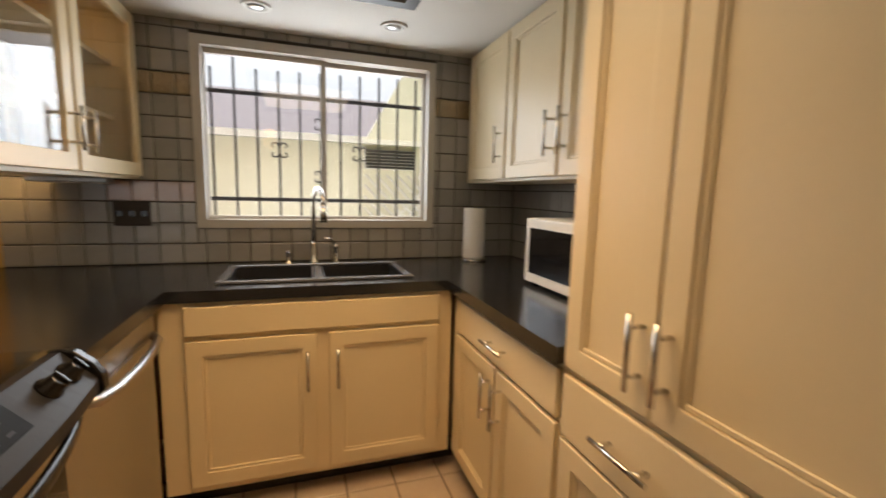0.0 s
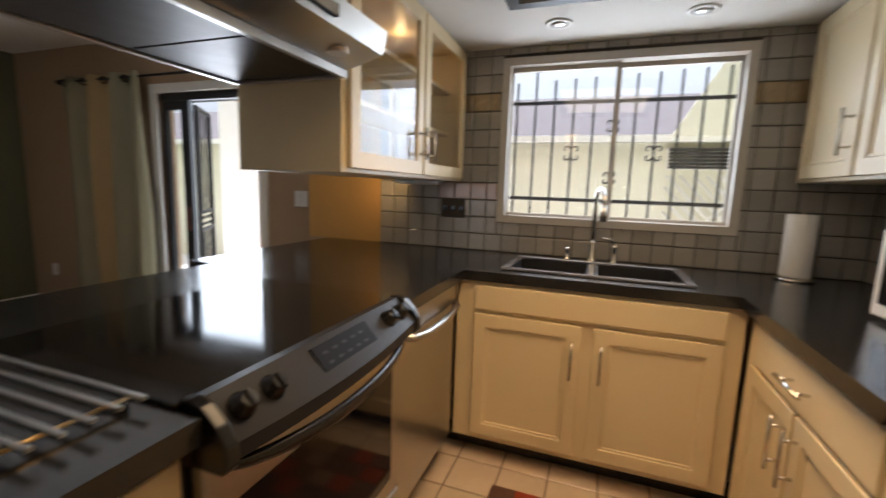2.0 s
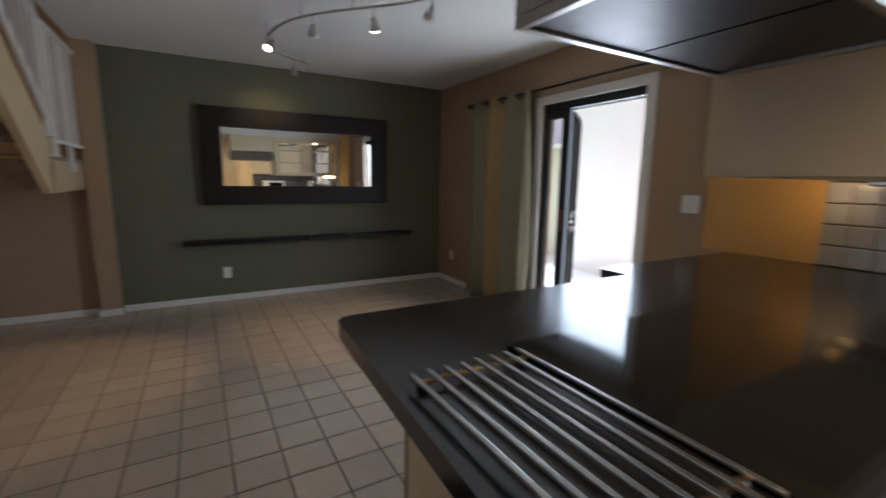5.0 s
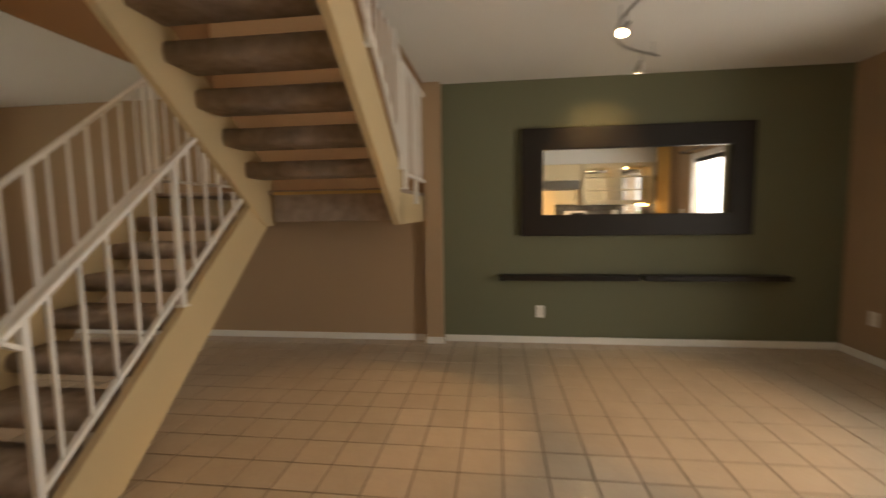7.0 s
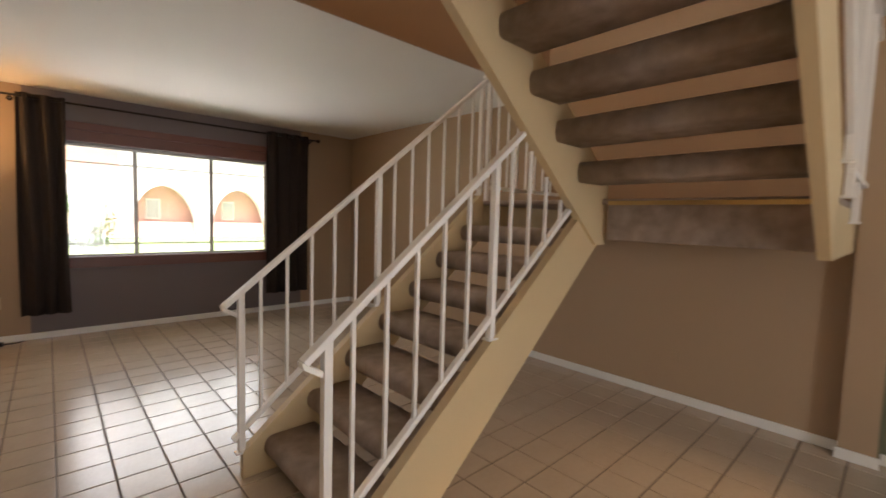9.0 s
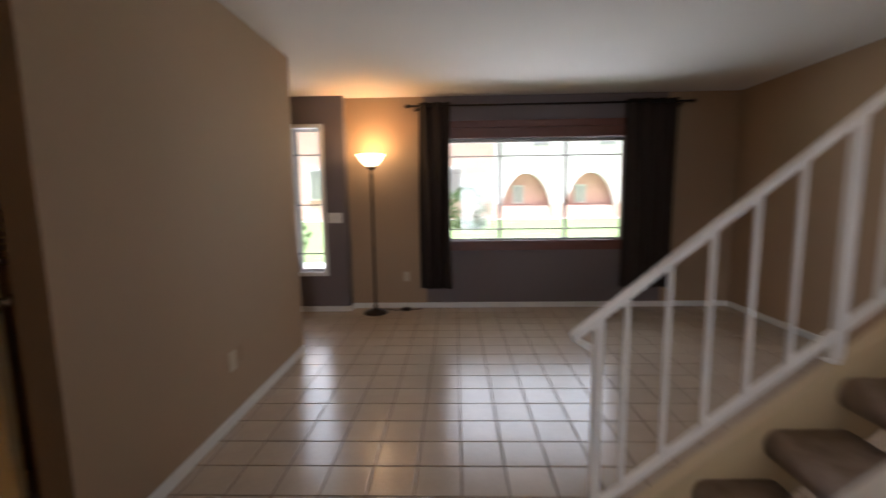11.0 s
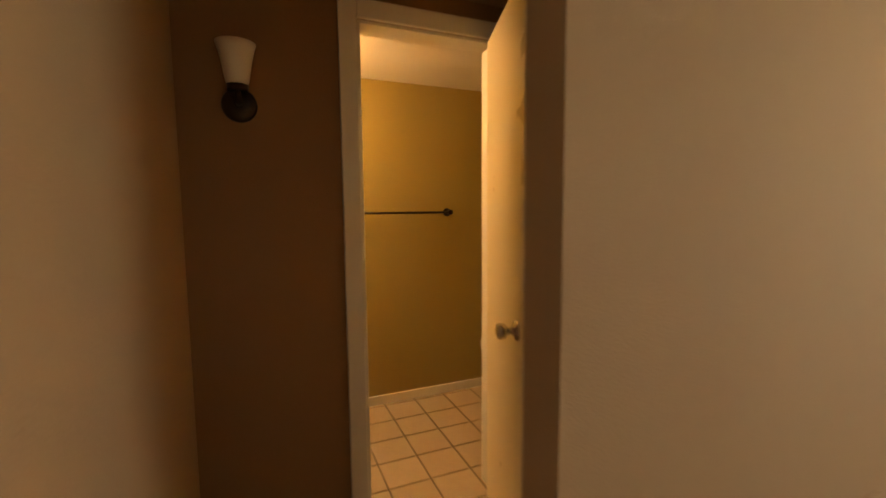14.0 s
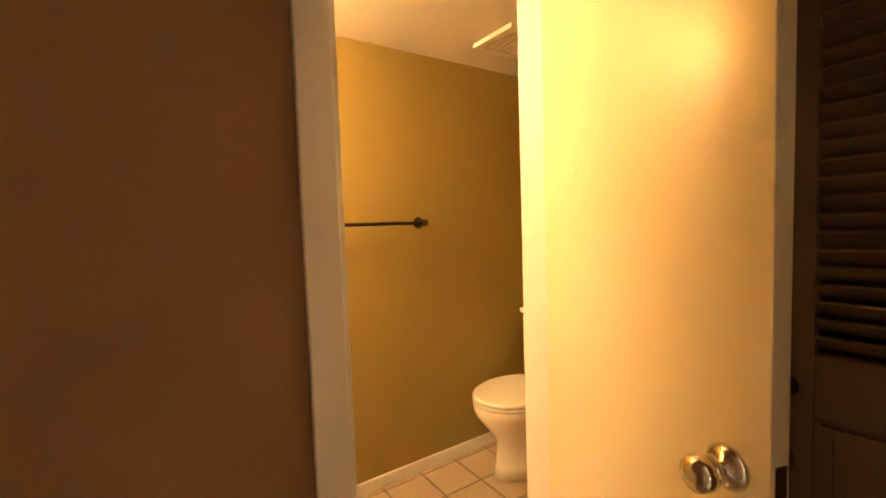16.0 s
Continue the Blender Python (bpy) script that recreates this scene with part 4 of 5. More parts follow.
# window, its outer bars
w = thing("window_kitchen", (0.73, KN, 1.06), "white framed sliding kitchen window", "window", "", "structure")
fy0, fy1 = KN - 0.022, KN + 0.03
part("frame", ring(bmesh.new(), 0.180, 1.391, 1.092, 2.004, 0.042, fy0, fy1, FACE_Y, 0.042), M_WINTRIM, w)
for x0, x1, y in ((0.205, 0.80, KN + 0.035), (0.775, 1.365, KN + 0.06)):
    s = part("sash", ring(bmesh.new(), x0, x1, 1.125, 1.965, 0.026, y, y + 0.022, FACE_Y), M_WINTRIM, w)
    p = part("pane", boxes([(x0 + 0.02, x1 - 0.02, y + 0.008, y + 0.012, 1.149, 1.941)]), M_GLASS, s)
    p.visible_shadow = False
part("reveal", boxes([(0.196, 1.374, KN + 0.09, KN + 0.219, 1.108, 1.115), (0.196, 1.374, KN + 0.09, KN + 0.219, 1.980, 1.987)]), M_WINTRIM, w)


def scroll(bm, x, y, z, s, r=0.005):
    for sx in (-1, 1):
        for sz in (-1, 1):
            pts = []
            for k in range(12):
                a = k / 11 * 4.4
                q = s * (0.5 - 0.03 * k)
                pts.append((x + sx * (s * 0.55 - q * math.cos(a) * 0.9), y, z + sz * (s * 0.45 + q * math.sin(a) * 0.9)))
            tube(bm, pts, r, 6)


g = thing("window_grille", (0.73, 2.9, 1.1), "black wrought iron security bars outside the window", "security bars")
for z in (1.232, 1.809):
    part("crossbar", boxes([(0.11, 1.47, 2.895, 2.905, z - 0.011, z + 0.011)], 0.002), M_IRON, g)
for k in range(11):
    x = 0.2135 + 0.1136 * k
    part("bar", boxes([(x - 0.006, x + 0.006, 2.906, 2.918, 1.06, 2.0 if k == 1 else 1.935 + 0.004 * k)], 0.002), M_IRON, g)
for x in (0.5543, 1.0087):
    bm = bmesh.new()
    scroll(bm, x, 2.912, 1.513, 0.05)
    part("scroll", bm, M_IRON, g)
for z in (1.369, 1.671):
    bm = bmesh.new()
    scroll(bm, 0.7815, 2.912, z, 0.04)
    part("scroll", bm, M_IRON, g)


# outlets and switches
def wall_plate(x, y, z, u, n, w, h, label, kind="outlet", dark=False, rows=2, mat=None):
    t = thing("outlet" if kind == "outlet" else "light_switch", (x, y, z), label, kind)
    m = frame_of((x, y, z), u, n)
    part("plate", boxes([(-w / 2, w / 2, -h / 2, h / 2, 0.0005, 0.006)], 0.002, m=m), mat or (M_BLACK if dark else M_WHITE), t)
    for k in range(rows):
        off = (k - (rows - 1) / 2) * (w / rows if w > h else h / rows * 0.72)
        a, b = (off, 0) if w > h else (0, off)
        part("socket" if kind == "outlet" else "rocker", boxes([(a - 0.014, a + 0.014, b - 0.014, b + 0.014, 0.0055, 0.009)], 0.002, m=m), M_BLACK if dark else (mat or M_TRIM), t)


wall_plate(-0.09, KN - 0.014, 1.16, (1, 0, 0), (0, -1, 0), 0.15, 0.115, "grey outlet plate with three black sockets on the tiles", "outlet", True, 3, M_GROUT)
wall_plate(-1.32, N, 1.165, (1, 0, 0), (0, -1, 0), 0.115, 0.115, "white double light switch by the sliding door", "switch")
wall_plate(W, 0.23, 0.30, (0, -1, 0), (1, 0, 0), 0.075, 0.115, "white outlet plate low on the green wall")
wall_plate(-4.30, N, 0.35, (1, 0, 0), (0, -1, 0), 0.075, 0.115, "white outlet plate beside the curtain")
wall_plate(W, -1.75, 0.31, (0, -1, 0), (1, 0, 0), 0.075, 0.115, "tan outlet plate under the stair landing", mat=M_TAN)
BASE[0] = LIVING
wall_plate(HX, -3.53, 0.37, (0, 1, 0), (-1, 0, 0), 0.075, 0.115, "cream outlet plate low on the hall wall", mat=M_ALMOND)
wall_plate(HX, -3.65, 0.385, (0, 1, 0), (-1, 0, 0), 0.06, 0.10, "small tan wall plate beside an outlet", mat=M_TAN)
wall_plate(-0.807, S, 0.375, (-1, 0, 0), (0, 1, 0), 0.075, 0.115, "almond outlet plate behind the floor lamp", mat=M_ALMOND)
wall_plate(-0.03, -5.96, 1.08, (-1, 0, 0), (0, 1, 0), 0.16, 0.115, "white triple light switch by the entry", "switch", False, 3)
BASE[0] = Vector((0, 0, 0))

# kitchen ceiling
for x in (0.497, 1.09):
    d = thing("downlight", (x, 2.33, HK), "unlit recessed ceiling downlight with a grey trim", "downlight", "kitchen downlights")
    part("trim", lathe(bmesh.new(), [(0.062, HK - 0.001), (0.060, HK - 0.008), (0.040, HK - 0.006), (0.040, HK - 0.001)], (x, 2.33, 0), 24), M_TRIM, d)
    part("lens", lathe(bmesh.new(), [(0.036, HK - 0.004), (0.030, HK - 0.012), (0.004, HK - 0.014)], (x, 2.33, 0), 20), M_STEEL, d)
d = thing("ceiling_light", (0.3, 1.7, HK), "square ceiling light with dark wood frame", "ceiling light")
part("frame", ring(bmesh.new(), 0.34, 1.10, 0.70, 1.98, 0.05, HK - 0.06, HK - 0.001), M_DARKWOOD, d)
part("diffuser", boxes([(0.39, 1.05, 0.75, 1.93, HK - 0.02, HK - 0.012)]), glow("warm_diffuser", (1, 0.78, 0.5), 1.2), d)

# Globe added out of view to go with the fill bulb.
d = thing("fill_globe", (0.30, -1.00, HK), "small frosted globe, added unseen to fill the kitchen with light", "ceiling light")
part("globe", lathe(bmesh.new(), [(0.05, HK - 0.001), (0.06, HK - 0.02), (0.08, HK - 0.05), (0.06, HK - 0.085), (0.01, HK - 0.10)], (0.30, -1.00, 0), 24), M_SHADE, d)

# rug
r = thing("kitchen_rug", (0.75, 1.3, 0), "dark woven rug with red and tan squares", "rug")
part("backing", boxes([(0.40, 1.10, 0.55, 1.84, 0.0, 0.006)], 0.002), M_RUG, r)
rnd = random.Random(5)
for i in range(7):
    for j in range(13):
        k = rnd.random()
        mt = M_RUGRED if k < 0.16 else (M_RUGTAN if k < 0.38 else M_RUG)
        x, y = 0.405 + 0.0985 * i, 0.555 + 0.0985 * j
        part("square", boxes([(x + 0.002, x + 0.0965, y + 0.002, y + 0.0965, 0.006, 0.010)]), mt, r)

# stool at the end of the bar
s = thing("bar_stool", (-0.28, 0.18, 0), "black bar stool with a padded seat beside the peninsula", "stool")
sx, sy = -0.28, 0.18
part("seat", lathe(bmesh.new(), [(0.165, 0.605), (0.18, 0.62), (0.18, 0.65), (0.16, 0.66)], (sx, sy, 0), 8), M_BLACK, s)
for k in range(4):
    a = math.pi / 4 + k * math.pi / 2
    part("leg", tube(bmesh.new(), [(sx + 0.11 * math.cos(a), sy + 0.11 * math.sin(a), 0.61), (sx + 0.17 * math.cos(a), sy + 0.17 * math.sin(a), 0.0)], 0.014, 8), M_BLACK, s)
part("foot_ring", tube(bmesh.new(), [(sx + 0.15 * math.cos(2 * math.pi * k / 20), sy + 0.15 * math.sin(2 * math.pi * k / 20), 0.22) for k in range(21)], 0.008, 8), M_BLACK, s)


# ---- dining room ----
MY0, MY1, MZ0, MZ1, FW = 0.055, 2.006, 1.01, 1.97, 0.19
t = thing("wall_mirror", (W, 1.0, 1.0), "wide mirror in a broad dark wood frame", "mirror")
bm = ring(bmesh.new(), MY0, MY1, MZ0, MZ1, FW, W + 0.002, W + 0.065, FACE_X)
bmesh.ops.bevel(bm, geom=bm.edges[:], offset=0.006, segments=2, profile=0.5, affect="EDGES")
part("frame", bm, M_DARKWOOD, t)
part("glass", boxes([(W + 0.02, W + 0.03, MY0 + FW - 0.01, MY1 - FW + 0.01, MZ0 + FW - 0.01, MZ1 - FW + 0.01)]), M_MIRROR, t, "mirror glass")
for y0, y1 in ((-0.145, 1.08), (1.12, 2.30)):
    t = thing("floating_shelf", (W, y0, 0.61), "dark wood floating shelf on the green wall", "shelf", "floating shelves")
    part("board", boxes([(W + 0.001, W + 0.13, y0, y1, 0.61, 0.655)], 0.004), M_DARKWOOD, t)


def curtain(name, mat, x0, x1, y, z0, z1, folds, depth, label, group):
    t = thing(name, ((x0 + x1) / 2, y, z0), label, "curtain", group)
    nx, nz = folds * 10, 14
    vs, fs = [], []
    for j in range(nz + 1):
        f = j / nz
        for i in range(nx + 1):
            u = i / nx
            a = 2 * math.pi * folds * u
            sway = 0.012 * math.sin(3.1 * f + 7 * u)
            vs.append((x0 + (x1 - x0) * u + 0.25 * depth * math.sin(2 * a) * (1 - f) + sway, y + depth * math.sin(a + 0.5 * math.sin(2.2 * f * (1 + u))) * (0.75 + 0.35 * (1 - f)), z0 + (z1 - z0) * f))
    for j in range(nz):
        for i in range(nx):
            k = j * (nx + 1) + i
            fs.append((k, k + 1, k + nx + 2, k + nx + 1))
    me = bpy.data.meshes.new("cloth")
    me.from_pydata([Vector(v) - ORG[t] for v in vs], [], fs)
    me.polygons.foreach_set("use_smooth", [True] * len(fs))
    me.materials.append(mat)
    ob = new("cloth", me)
    ob.parent = t
    sol = ob.modifiers.new("thickness", "SOLIDIFY")
    sol.thickness = 0.003
    for k in range(folds):
        x = x0 + (x1 - x0) * (k + 0.25) / folds
        bm = bmesh.new()
        tube(bm, [(x + 0.0 * q, y + 0.026 * math.cos(q), z1 - 0.045 + 0.026 * math.sin(q)) for q in [2 * math.pi * s / 14 for s in range(15)]], 0.006, 6)
        part("grommet", bm, M_BRONZE, t)
    return t


def curtain_rod(x0, x1, y, z, wall, label):
    t = thing("curtain_rod", ((x0 + x1) / 2, y, z), label, "curtain rod")
    part("rod", tube(bmesh.new(), [(x0, y, z), (x1, y, z)], 0.011), M_BRONZE, t)
    for x in (x0, x1):
        s = -1 if x == x0 else 1
        part("finial", lathe(bmesh.new(), [(0.012, 0), (0.018, 0.01), (0.024, 0.03), (0.014, 0.05), (0.003, 0.06)], seg=14, m=Matrix.Translation((x, y, z)) @ Matrix.Rotation(radians(90 * s), 4, "Y")), M_BRONZE, t)
    for x in (x0 + 0.06, x1 - 0.06):
        bm = bmesh.new()
        tube(bm, [(x, y, z - 0.012), (x, wall, z - 0.02)], 0.007, 8)
        lathe(bm, [(0.022, 0), (0.022, 0.008), (0.012, 0.012)], seg=14, m=Matrix.Translation((x, wall, z - 0.02)) @ Matrix.Rotation(radians(90 if wall > y else -90), 4, "X"))
        part("bracket", bm, M_BRONZE, t)


curtain("curtain", M_CURTAIN, -3.80, -2.78, N - 0.10, 0.02, 2.12, 4, 0.06, "beige fabric curtain drawn aside at the sliding door", "")
curtain_rod(-3.78, -1.50, N - 0.10, 2.085, N, "dark metal curtain rod above the sliding door")

# sliding door
d = thing("sliding_door", (-2.1, N, 0), "white framed sliding patio door standing open", "sliding door", "", "structure")
part("frame", boxes([(-2.82, -1.62, N - 0.018, N + 0.02, 1.97, 2.04), (-1.70, -1.62, N - 0.018, N + 0.02, 0.0, 1.97), (-2.82, -2.74, N - 0.018, N + 0.02, 0.0, 1.97)], 0.004), M_TRIM, d)
part("track", boxes([(-2.74, -1.70, N + 0.02, N + 0.13, 1.91, 1.97), (-2.74, -1.70, N + 0.02, N + 0.13, 0.0, 0.02)], 0.003), M_IRON, d, "dark aluminium track")
s = part("sash", boxes([(-2.74, -2.69, N + 0.03, N + 0.07, 0.02, 1.91), (-2.53, -2.44, N + 0.03, N + 0.07, 0.02, 1.91), (-2.69, -2.53, N + 0.03, N + 0.07, 0.02, 0.10), (-2.69, -2.53, N + 0.03, N + 0.07, 1.84, 1.91)], 0.004), M_IRON, d, "dark aluminium sash")
p = part("pane", boxes([(-2.69, -2.53, N + 0.047, N + 0.052, 0.10, 1.84)]), M_GLASS, s)
p.visible_shadow = False
part("handle", boxes([(-2.50, -2.47, N + 0.012, N + 0.03, 0.85, 1.05)], 0.004), M_REDWOOD, s, "wooden pull handle")

g = thing("security_gate", (-2.2, N + 0.2, 0), "black iron security gate standing ajar outside the sliding door", "security gate")
gm = Matrix.Translation((-2.50, N + 0.16, 0)) @ Matrix.Rotation(radians(127), 4, "Z")
part("gate_frame", boxes([(0, 0.03, 0, 0.03, 0.02, 1.90), (0.49, 0.52, 0, 0.03, 0.02, 1.90), (0.03, 0.49, 0, 0.03, 0.02, 0.05), (0.03, 0.49, 0, 0.03, 1.87, 1.90), (0.03, 0.49, 0, 0.03, 0.98, 1.01), (0.03, 0.49, 0, 0.03, 0.82, 0.85)], 0.003, m=gm), M_IRON, g)
for k in range(4):
    x = 0.12 + 0.095 * k
    part("bar", boxes([(x, x + 0.012, 0.009, 0.021, 0.05, 0.82), (x, x + 0.012, 0.009, 0.021, 1.01, 1.87)], 0, m=gm), M_IRON, g)
for k in range(3):
    bm = bmesh.new()
    scroll(bm, 0.12 + 0.14 * k, 0.015, 0.915, 0.05, 0.005)
    bmesh.ops.transform(bm, matrix=gm, verts=bm.verts)
    part("scroll", bm, M_IRON, g)
t = thing("door_mat", (-2.2, N - 0.5, 0), "dark door mat with grey squares inside the sliding door", "door mat")
part("mat", boxes([(-2.74, -1.84, N - 0.74, N - 0.16, 0.0, 0.010)], 0.003), M_CURTAIN_D, t)
for i in range(5):
    for j in range(3):
        x, y, g = -2.72 + 0.175 * i, N - 0.72 + 0.185 * j, 0.012 + 0.02 * ((i + j) % 2)
        part("square", boxes([(x + g, x + 0.165 - g, y + g, y + 0.175 - g, 0.010, 0.0125)]), M_MAT, t)

# track light: a bent rail with heads
t = thing("track_light", (-2.5, 1.0, H), "bent metal track light with small spot heads", "track light")
bend = [Vector(p) for p in ((-4.15, 1.22), (-3.92, 0.97), (-3.66, 0.65), (-3.29, 0.54), (-2.84, 0.62), (-2.53, 0.83), (-2.20, 1.13), (-1.90, 1.29), (-1.55, 1.27))]
rail = []
for a, b, c2, d2 in zip(bend, bend[1:], bend[2:], bend[3:]):
    for k in range(7):
        f = k / 7
        p = 0.5 * (2 * b + (c2 - a) * f + (2 * a - 5 * b + 4 * c2 - d2) * f * f + (3 * b - a - 3 * c2 + d2) * f ** 3)
        rail.append((p.x, p.y, H - 0.09))
part("rail", tube(bmesh.new(), rail, 0.009, 8), M_STEEL, t)
heads = []
for i, k in enumerate((1, 14, 23, 30, 37)):
    p = Vector(rail[k])
    part("standoff", cyl(bmesh.new(), (p.x, p.y, p.z), (p.x, p.y, H), 0.006, seg=8), M_STEEL, t)
    q = Vector(rail[min(k + 2, len(rail) - 1)])
    aim = Vector(((-0.75, 0.0, -0.65), (0.35, -0.45, -0.8), (-0.2, -0.1, -0.97), (-0.35, 0.25, -0.9), (0.2, -0.4, -0.9))[i]).normalized()
    hd = part("head", lathe(bmesh.new(), [(0.018, 0), (0.020, 0.02), (0.032, 0.065), (0.033, 0.075)], seg=16, m=Matrix.Translation(q + Vector((0, 0, -0.06))) @ aim.to_track_quat("Z", "Y").to_matrix().to_4x4()), M_STEEL, t)
    part("stem", cyl(bmesh.new(), q, q + Vector((0, 0, -0.06)), 0.005, seg=8), M_STEEL, hd)
    part("bulb", lathe(bmesh.new(), [(0.028, 0.0755), (0.026, 0.08), (0.003, 0.083)], seg=14, m=Matrix.Translation(q + Vector((0, 0, -0.06))) @ aim.to_track_quat("Z", "Y").to_matrix().to_4x4()), M_BULB if i in (0, 1, 3) else M_FROST, hd, "lit bulb" if i in (0, 1, 3) else "")

# ---- stairs ----
FX, RUN, RISE = -2.05, 0.222, 0.1775     # first nosing, going, rise
LX = FX - 7 * RUN                        # landing's edge
LZ = 8 * RISE
Y1S, Y1N, Y2S, Y2N = -2.74, -1.90, -1.84, -0.845
SL = RISE / RUN
t = thing("staircase", (-3.0, -1.9, 0), "open-riser carpeted staircase with beige stringers and a landing", "staircase")


def tread(x_nose, z_top, y0, y1, s):
    """A carpet-wrapped tread; s is the way down along x."""
    bm = bmesh.new()
    d, h = 0.285, 0.105
    out = []
    for k in range(9):
        a = math.pi / 2 - math.pi * k / 8
        out.append((x_nose - s * 0.04 + s * 0.04 * math.cos(a), z_top - h / 2 + h / 2 * math.sin(a)))
    for k in range(7):
        a = -math.pi / 2 - math.pi * k / 6
        out.append((x_nose - s * (d - 0.025) + s * 0.025 * math.cos(a), z_top - h / 2 + h / 2 * math.sin(a)))
    prism(bm, out, "y", y0, y1)
    for f in bm.faces:
        f.smooth = len(f.verts) == 4
    return bm


def stringer(x0, z0, x1, z1, y0, y1, up, down):
    """A sloped board from (x0, z0) to (x1, z1), cut plumb."""
    return prism(bmesh.new(), [(x0, z0 - down), (x1, z1 - down), (x1, z1 + up), (x0, z0 + up)], "y", y0, y1)


for k in range(7):
    part("tread", tread(FX - k * RUN, RISE * (k + 1), Y1S, Y1N, 1), M_CARPET, t, "carpeted tread")
for y in (Y1S - 0.045, Y1N):
    part("stringer", prism(bmesh.new(), [(FX + 0.10, 0), (FX + 0.10, 0.13), (LX, LZ + 0.06), (LX, LZ - 0.26), (FX - 0.20, 0)], "y", y, y + 0.045), M_STRING, t)
part("landing", boxes([(W + 0.001, LX, Y1S - 0.045, Y2N + 0.002, LZ - 0.03, LZ)], 0.008), M_CARPET, t, "carpeted landing")
part("landing_fascia", boxes([(LX - 0.05, LX - 0.004, Y2S + 0.04, Y2N - 0.045, LZ - 0.23, LZ - 0.031)], 0.004), M_CARPET, t)
for y in (Y2N - 0.043, Y1S - 0.045):
    part("landing_beam", boxes([(W + 0.001, LX - 0.004, y, y + 0.043, LZ - 0.26, LZ - 0.031)], 0.004), M_STRING, t)
# Stands in for the line of warm light along the landing's edge.
part("lit_edge_strip", boxes([(LX - 0.006, LX + 0.002, Y2S + 0.04, Y2N - 0.05, LZ - 0.034, LZ - 0.012)]), M_BRASS, t, "brass strip imitating the lit landing edge")
NT = 6
for k in range(NT):
    part("tread", tread(LX + k * RUN, LZ + RISE * (k + 1), Y2S + 0.001, Y2N - 0.046, -1), M_CARPET, t, "carpeted tread")
EX, EZ = LX + NT * RUN, LZ + RISE * NT
for y in (Y2S - 0.04, Y2N - 0.045):
    part("stringer", prism(bmesh.new(), [(LX - 0.06, LZ - 0.26), (LX + 0.05, LZ - 0.26), (EX + 0.1, EZ - 0.24), (EX + 0.1, EZ + 0.14), (LX - 0.06, LZ + 0.10)], "y", y, y + 0.045), M_STRING, t)


def slope_rail(name, x0, x1, y, zf, up0, up1, posts, step, label, tip, low=None, roof=None):
    """A railing over a slope: zf(x) is the slope's height, up0 the lower rail over it, up1 the upper."""
    r = thing(name, (x0, y, zf(x0)), label, "railing", "stair railings")
    top_end = x1
    for up, w in ((up1, 0.020), (up0, 0.014)):
        bm = bmesh.new()
        x1 = top_end if up == up1 or low is None else low
        s = Vector((x1 - x0, 0, zf(x1) - zf(x0))).normalized()
        up_v = Vector((0, 1, 0)).cross(s)
        m = Matrix.Translation((x0, y, zf(x0) + up)) @ Matrix((s, Vector((0, 1, 0)), s.cross(Vector((0, 1, 0))))).transposed().to_4x4()
        ln = math.hypot(x1 - x0, zf(x1) - zf(x0))
        box(bm, -0.05 if up == up1 else 0.0, ln, -w, w, -0.012, 0.012, bev=0.003, m=m)
        part("top_rail" if up == up1 else "bottom_rail", bm, M_RAIL, r)
    if tip:
        sgn = 1 if x0 > x1 else -1
        zt = zf(x0) + up1 - 0.035
        part("rail_return", prism(bmesh.new(), [(x0 + sgn * 0.044, zt - 0.012), (x0 + sgn * 0.050, zt + 0.010), (x0 - sgn * 0.020, zt - 0.030), (x0 - sgn * 0.020, zt - 0.052)], "y", y - 0.018, y + 0.018), M_RAIL, r)
    for x, foot in posts:
        part("post", boxes([(x - 0.015, x + 0.015, y - 0.015, y + 0.015, zf(x) + foot, zf(x) + up1 - 0.005)], 0.002), M_RAIL, r)
        part("base_plate", boxes([(x - 0.03, x + 0.03, y - 0.022, y + 0.022, zf(x) + foot - 0.006, zf(x) + foot + 0.004)], 0.002), M_RAIL, r)
    n = int(abs(x1 - x0) / step)
    if roof is None:
        roof = lambda q: 9.0
    for k in range(1, n):
        x = x0 + (x1 - x0) * k / n
        if min(abs(x - q[0]) for q in posts) > step * 0.4:
            part("baluster", boxes([(x - 0.007, x + 0.007, y - 0.007, y + 0.007, zf(x) + up0, min(zf(x) + up1, roof(x)))]), M_RAIL, r)
    return r


z1f = lambda x: 0.13 + (FX + 0.10 - x) * SL * (LZ + 0.06 - 0.13) / ((FX + 0.10 - LX) * SL)
slope_rail("stair_railing", -1.89, -2.93, -1.875, z1f, 0.10, 0.78, ((-1.93, 0.0), (-2.72, 0.0)), 0.124, "white metal stair railing with square balusters", True, -3.37, lambda x: LZ - 0.28 + (x - LX - 0.05) * SL)
slope_rail("stair_railing", -1.91, LX - 0.02, -2.765, z1f, 0.10, 0.78, ((-1.95, 0.0), (-2.72, 0.0), (LX + 0.02, 0.0)), 0.13, "white metal stair railing with square balusters", True)
zl = lambda x: LZ
slope_rail("landing_railing", LX - 0.05, W + 0.03, -2.765, zl, 0.10, 0.88, ((LX - 0.06, 0.0),), 0.11, "white metal railing along the stair landing", False)
slope_rail("landing_railing", LX - 0.06, -4.50, -0.825, zl, 0.10, 0.86, ((LX - 0.08, -0.0), (-4.10, -0.10)), 0.11, "white metal railing along the stair landing", False)
z2f = lambda x: LZ + 0.10 + (x - LX) * SL
slope_rail("upper_stair_railing", LX, LX + 1.3, -0.825, z2f, 0.10, 0.72, ((LX + 0.04, 0.0), (LX + 0.75, 0.0)), 0.11, "white metal railing on the upper stair flight", False)

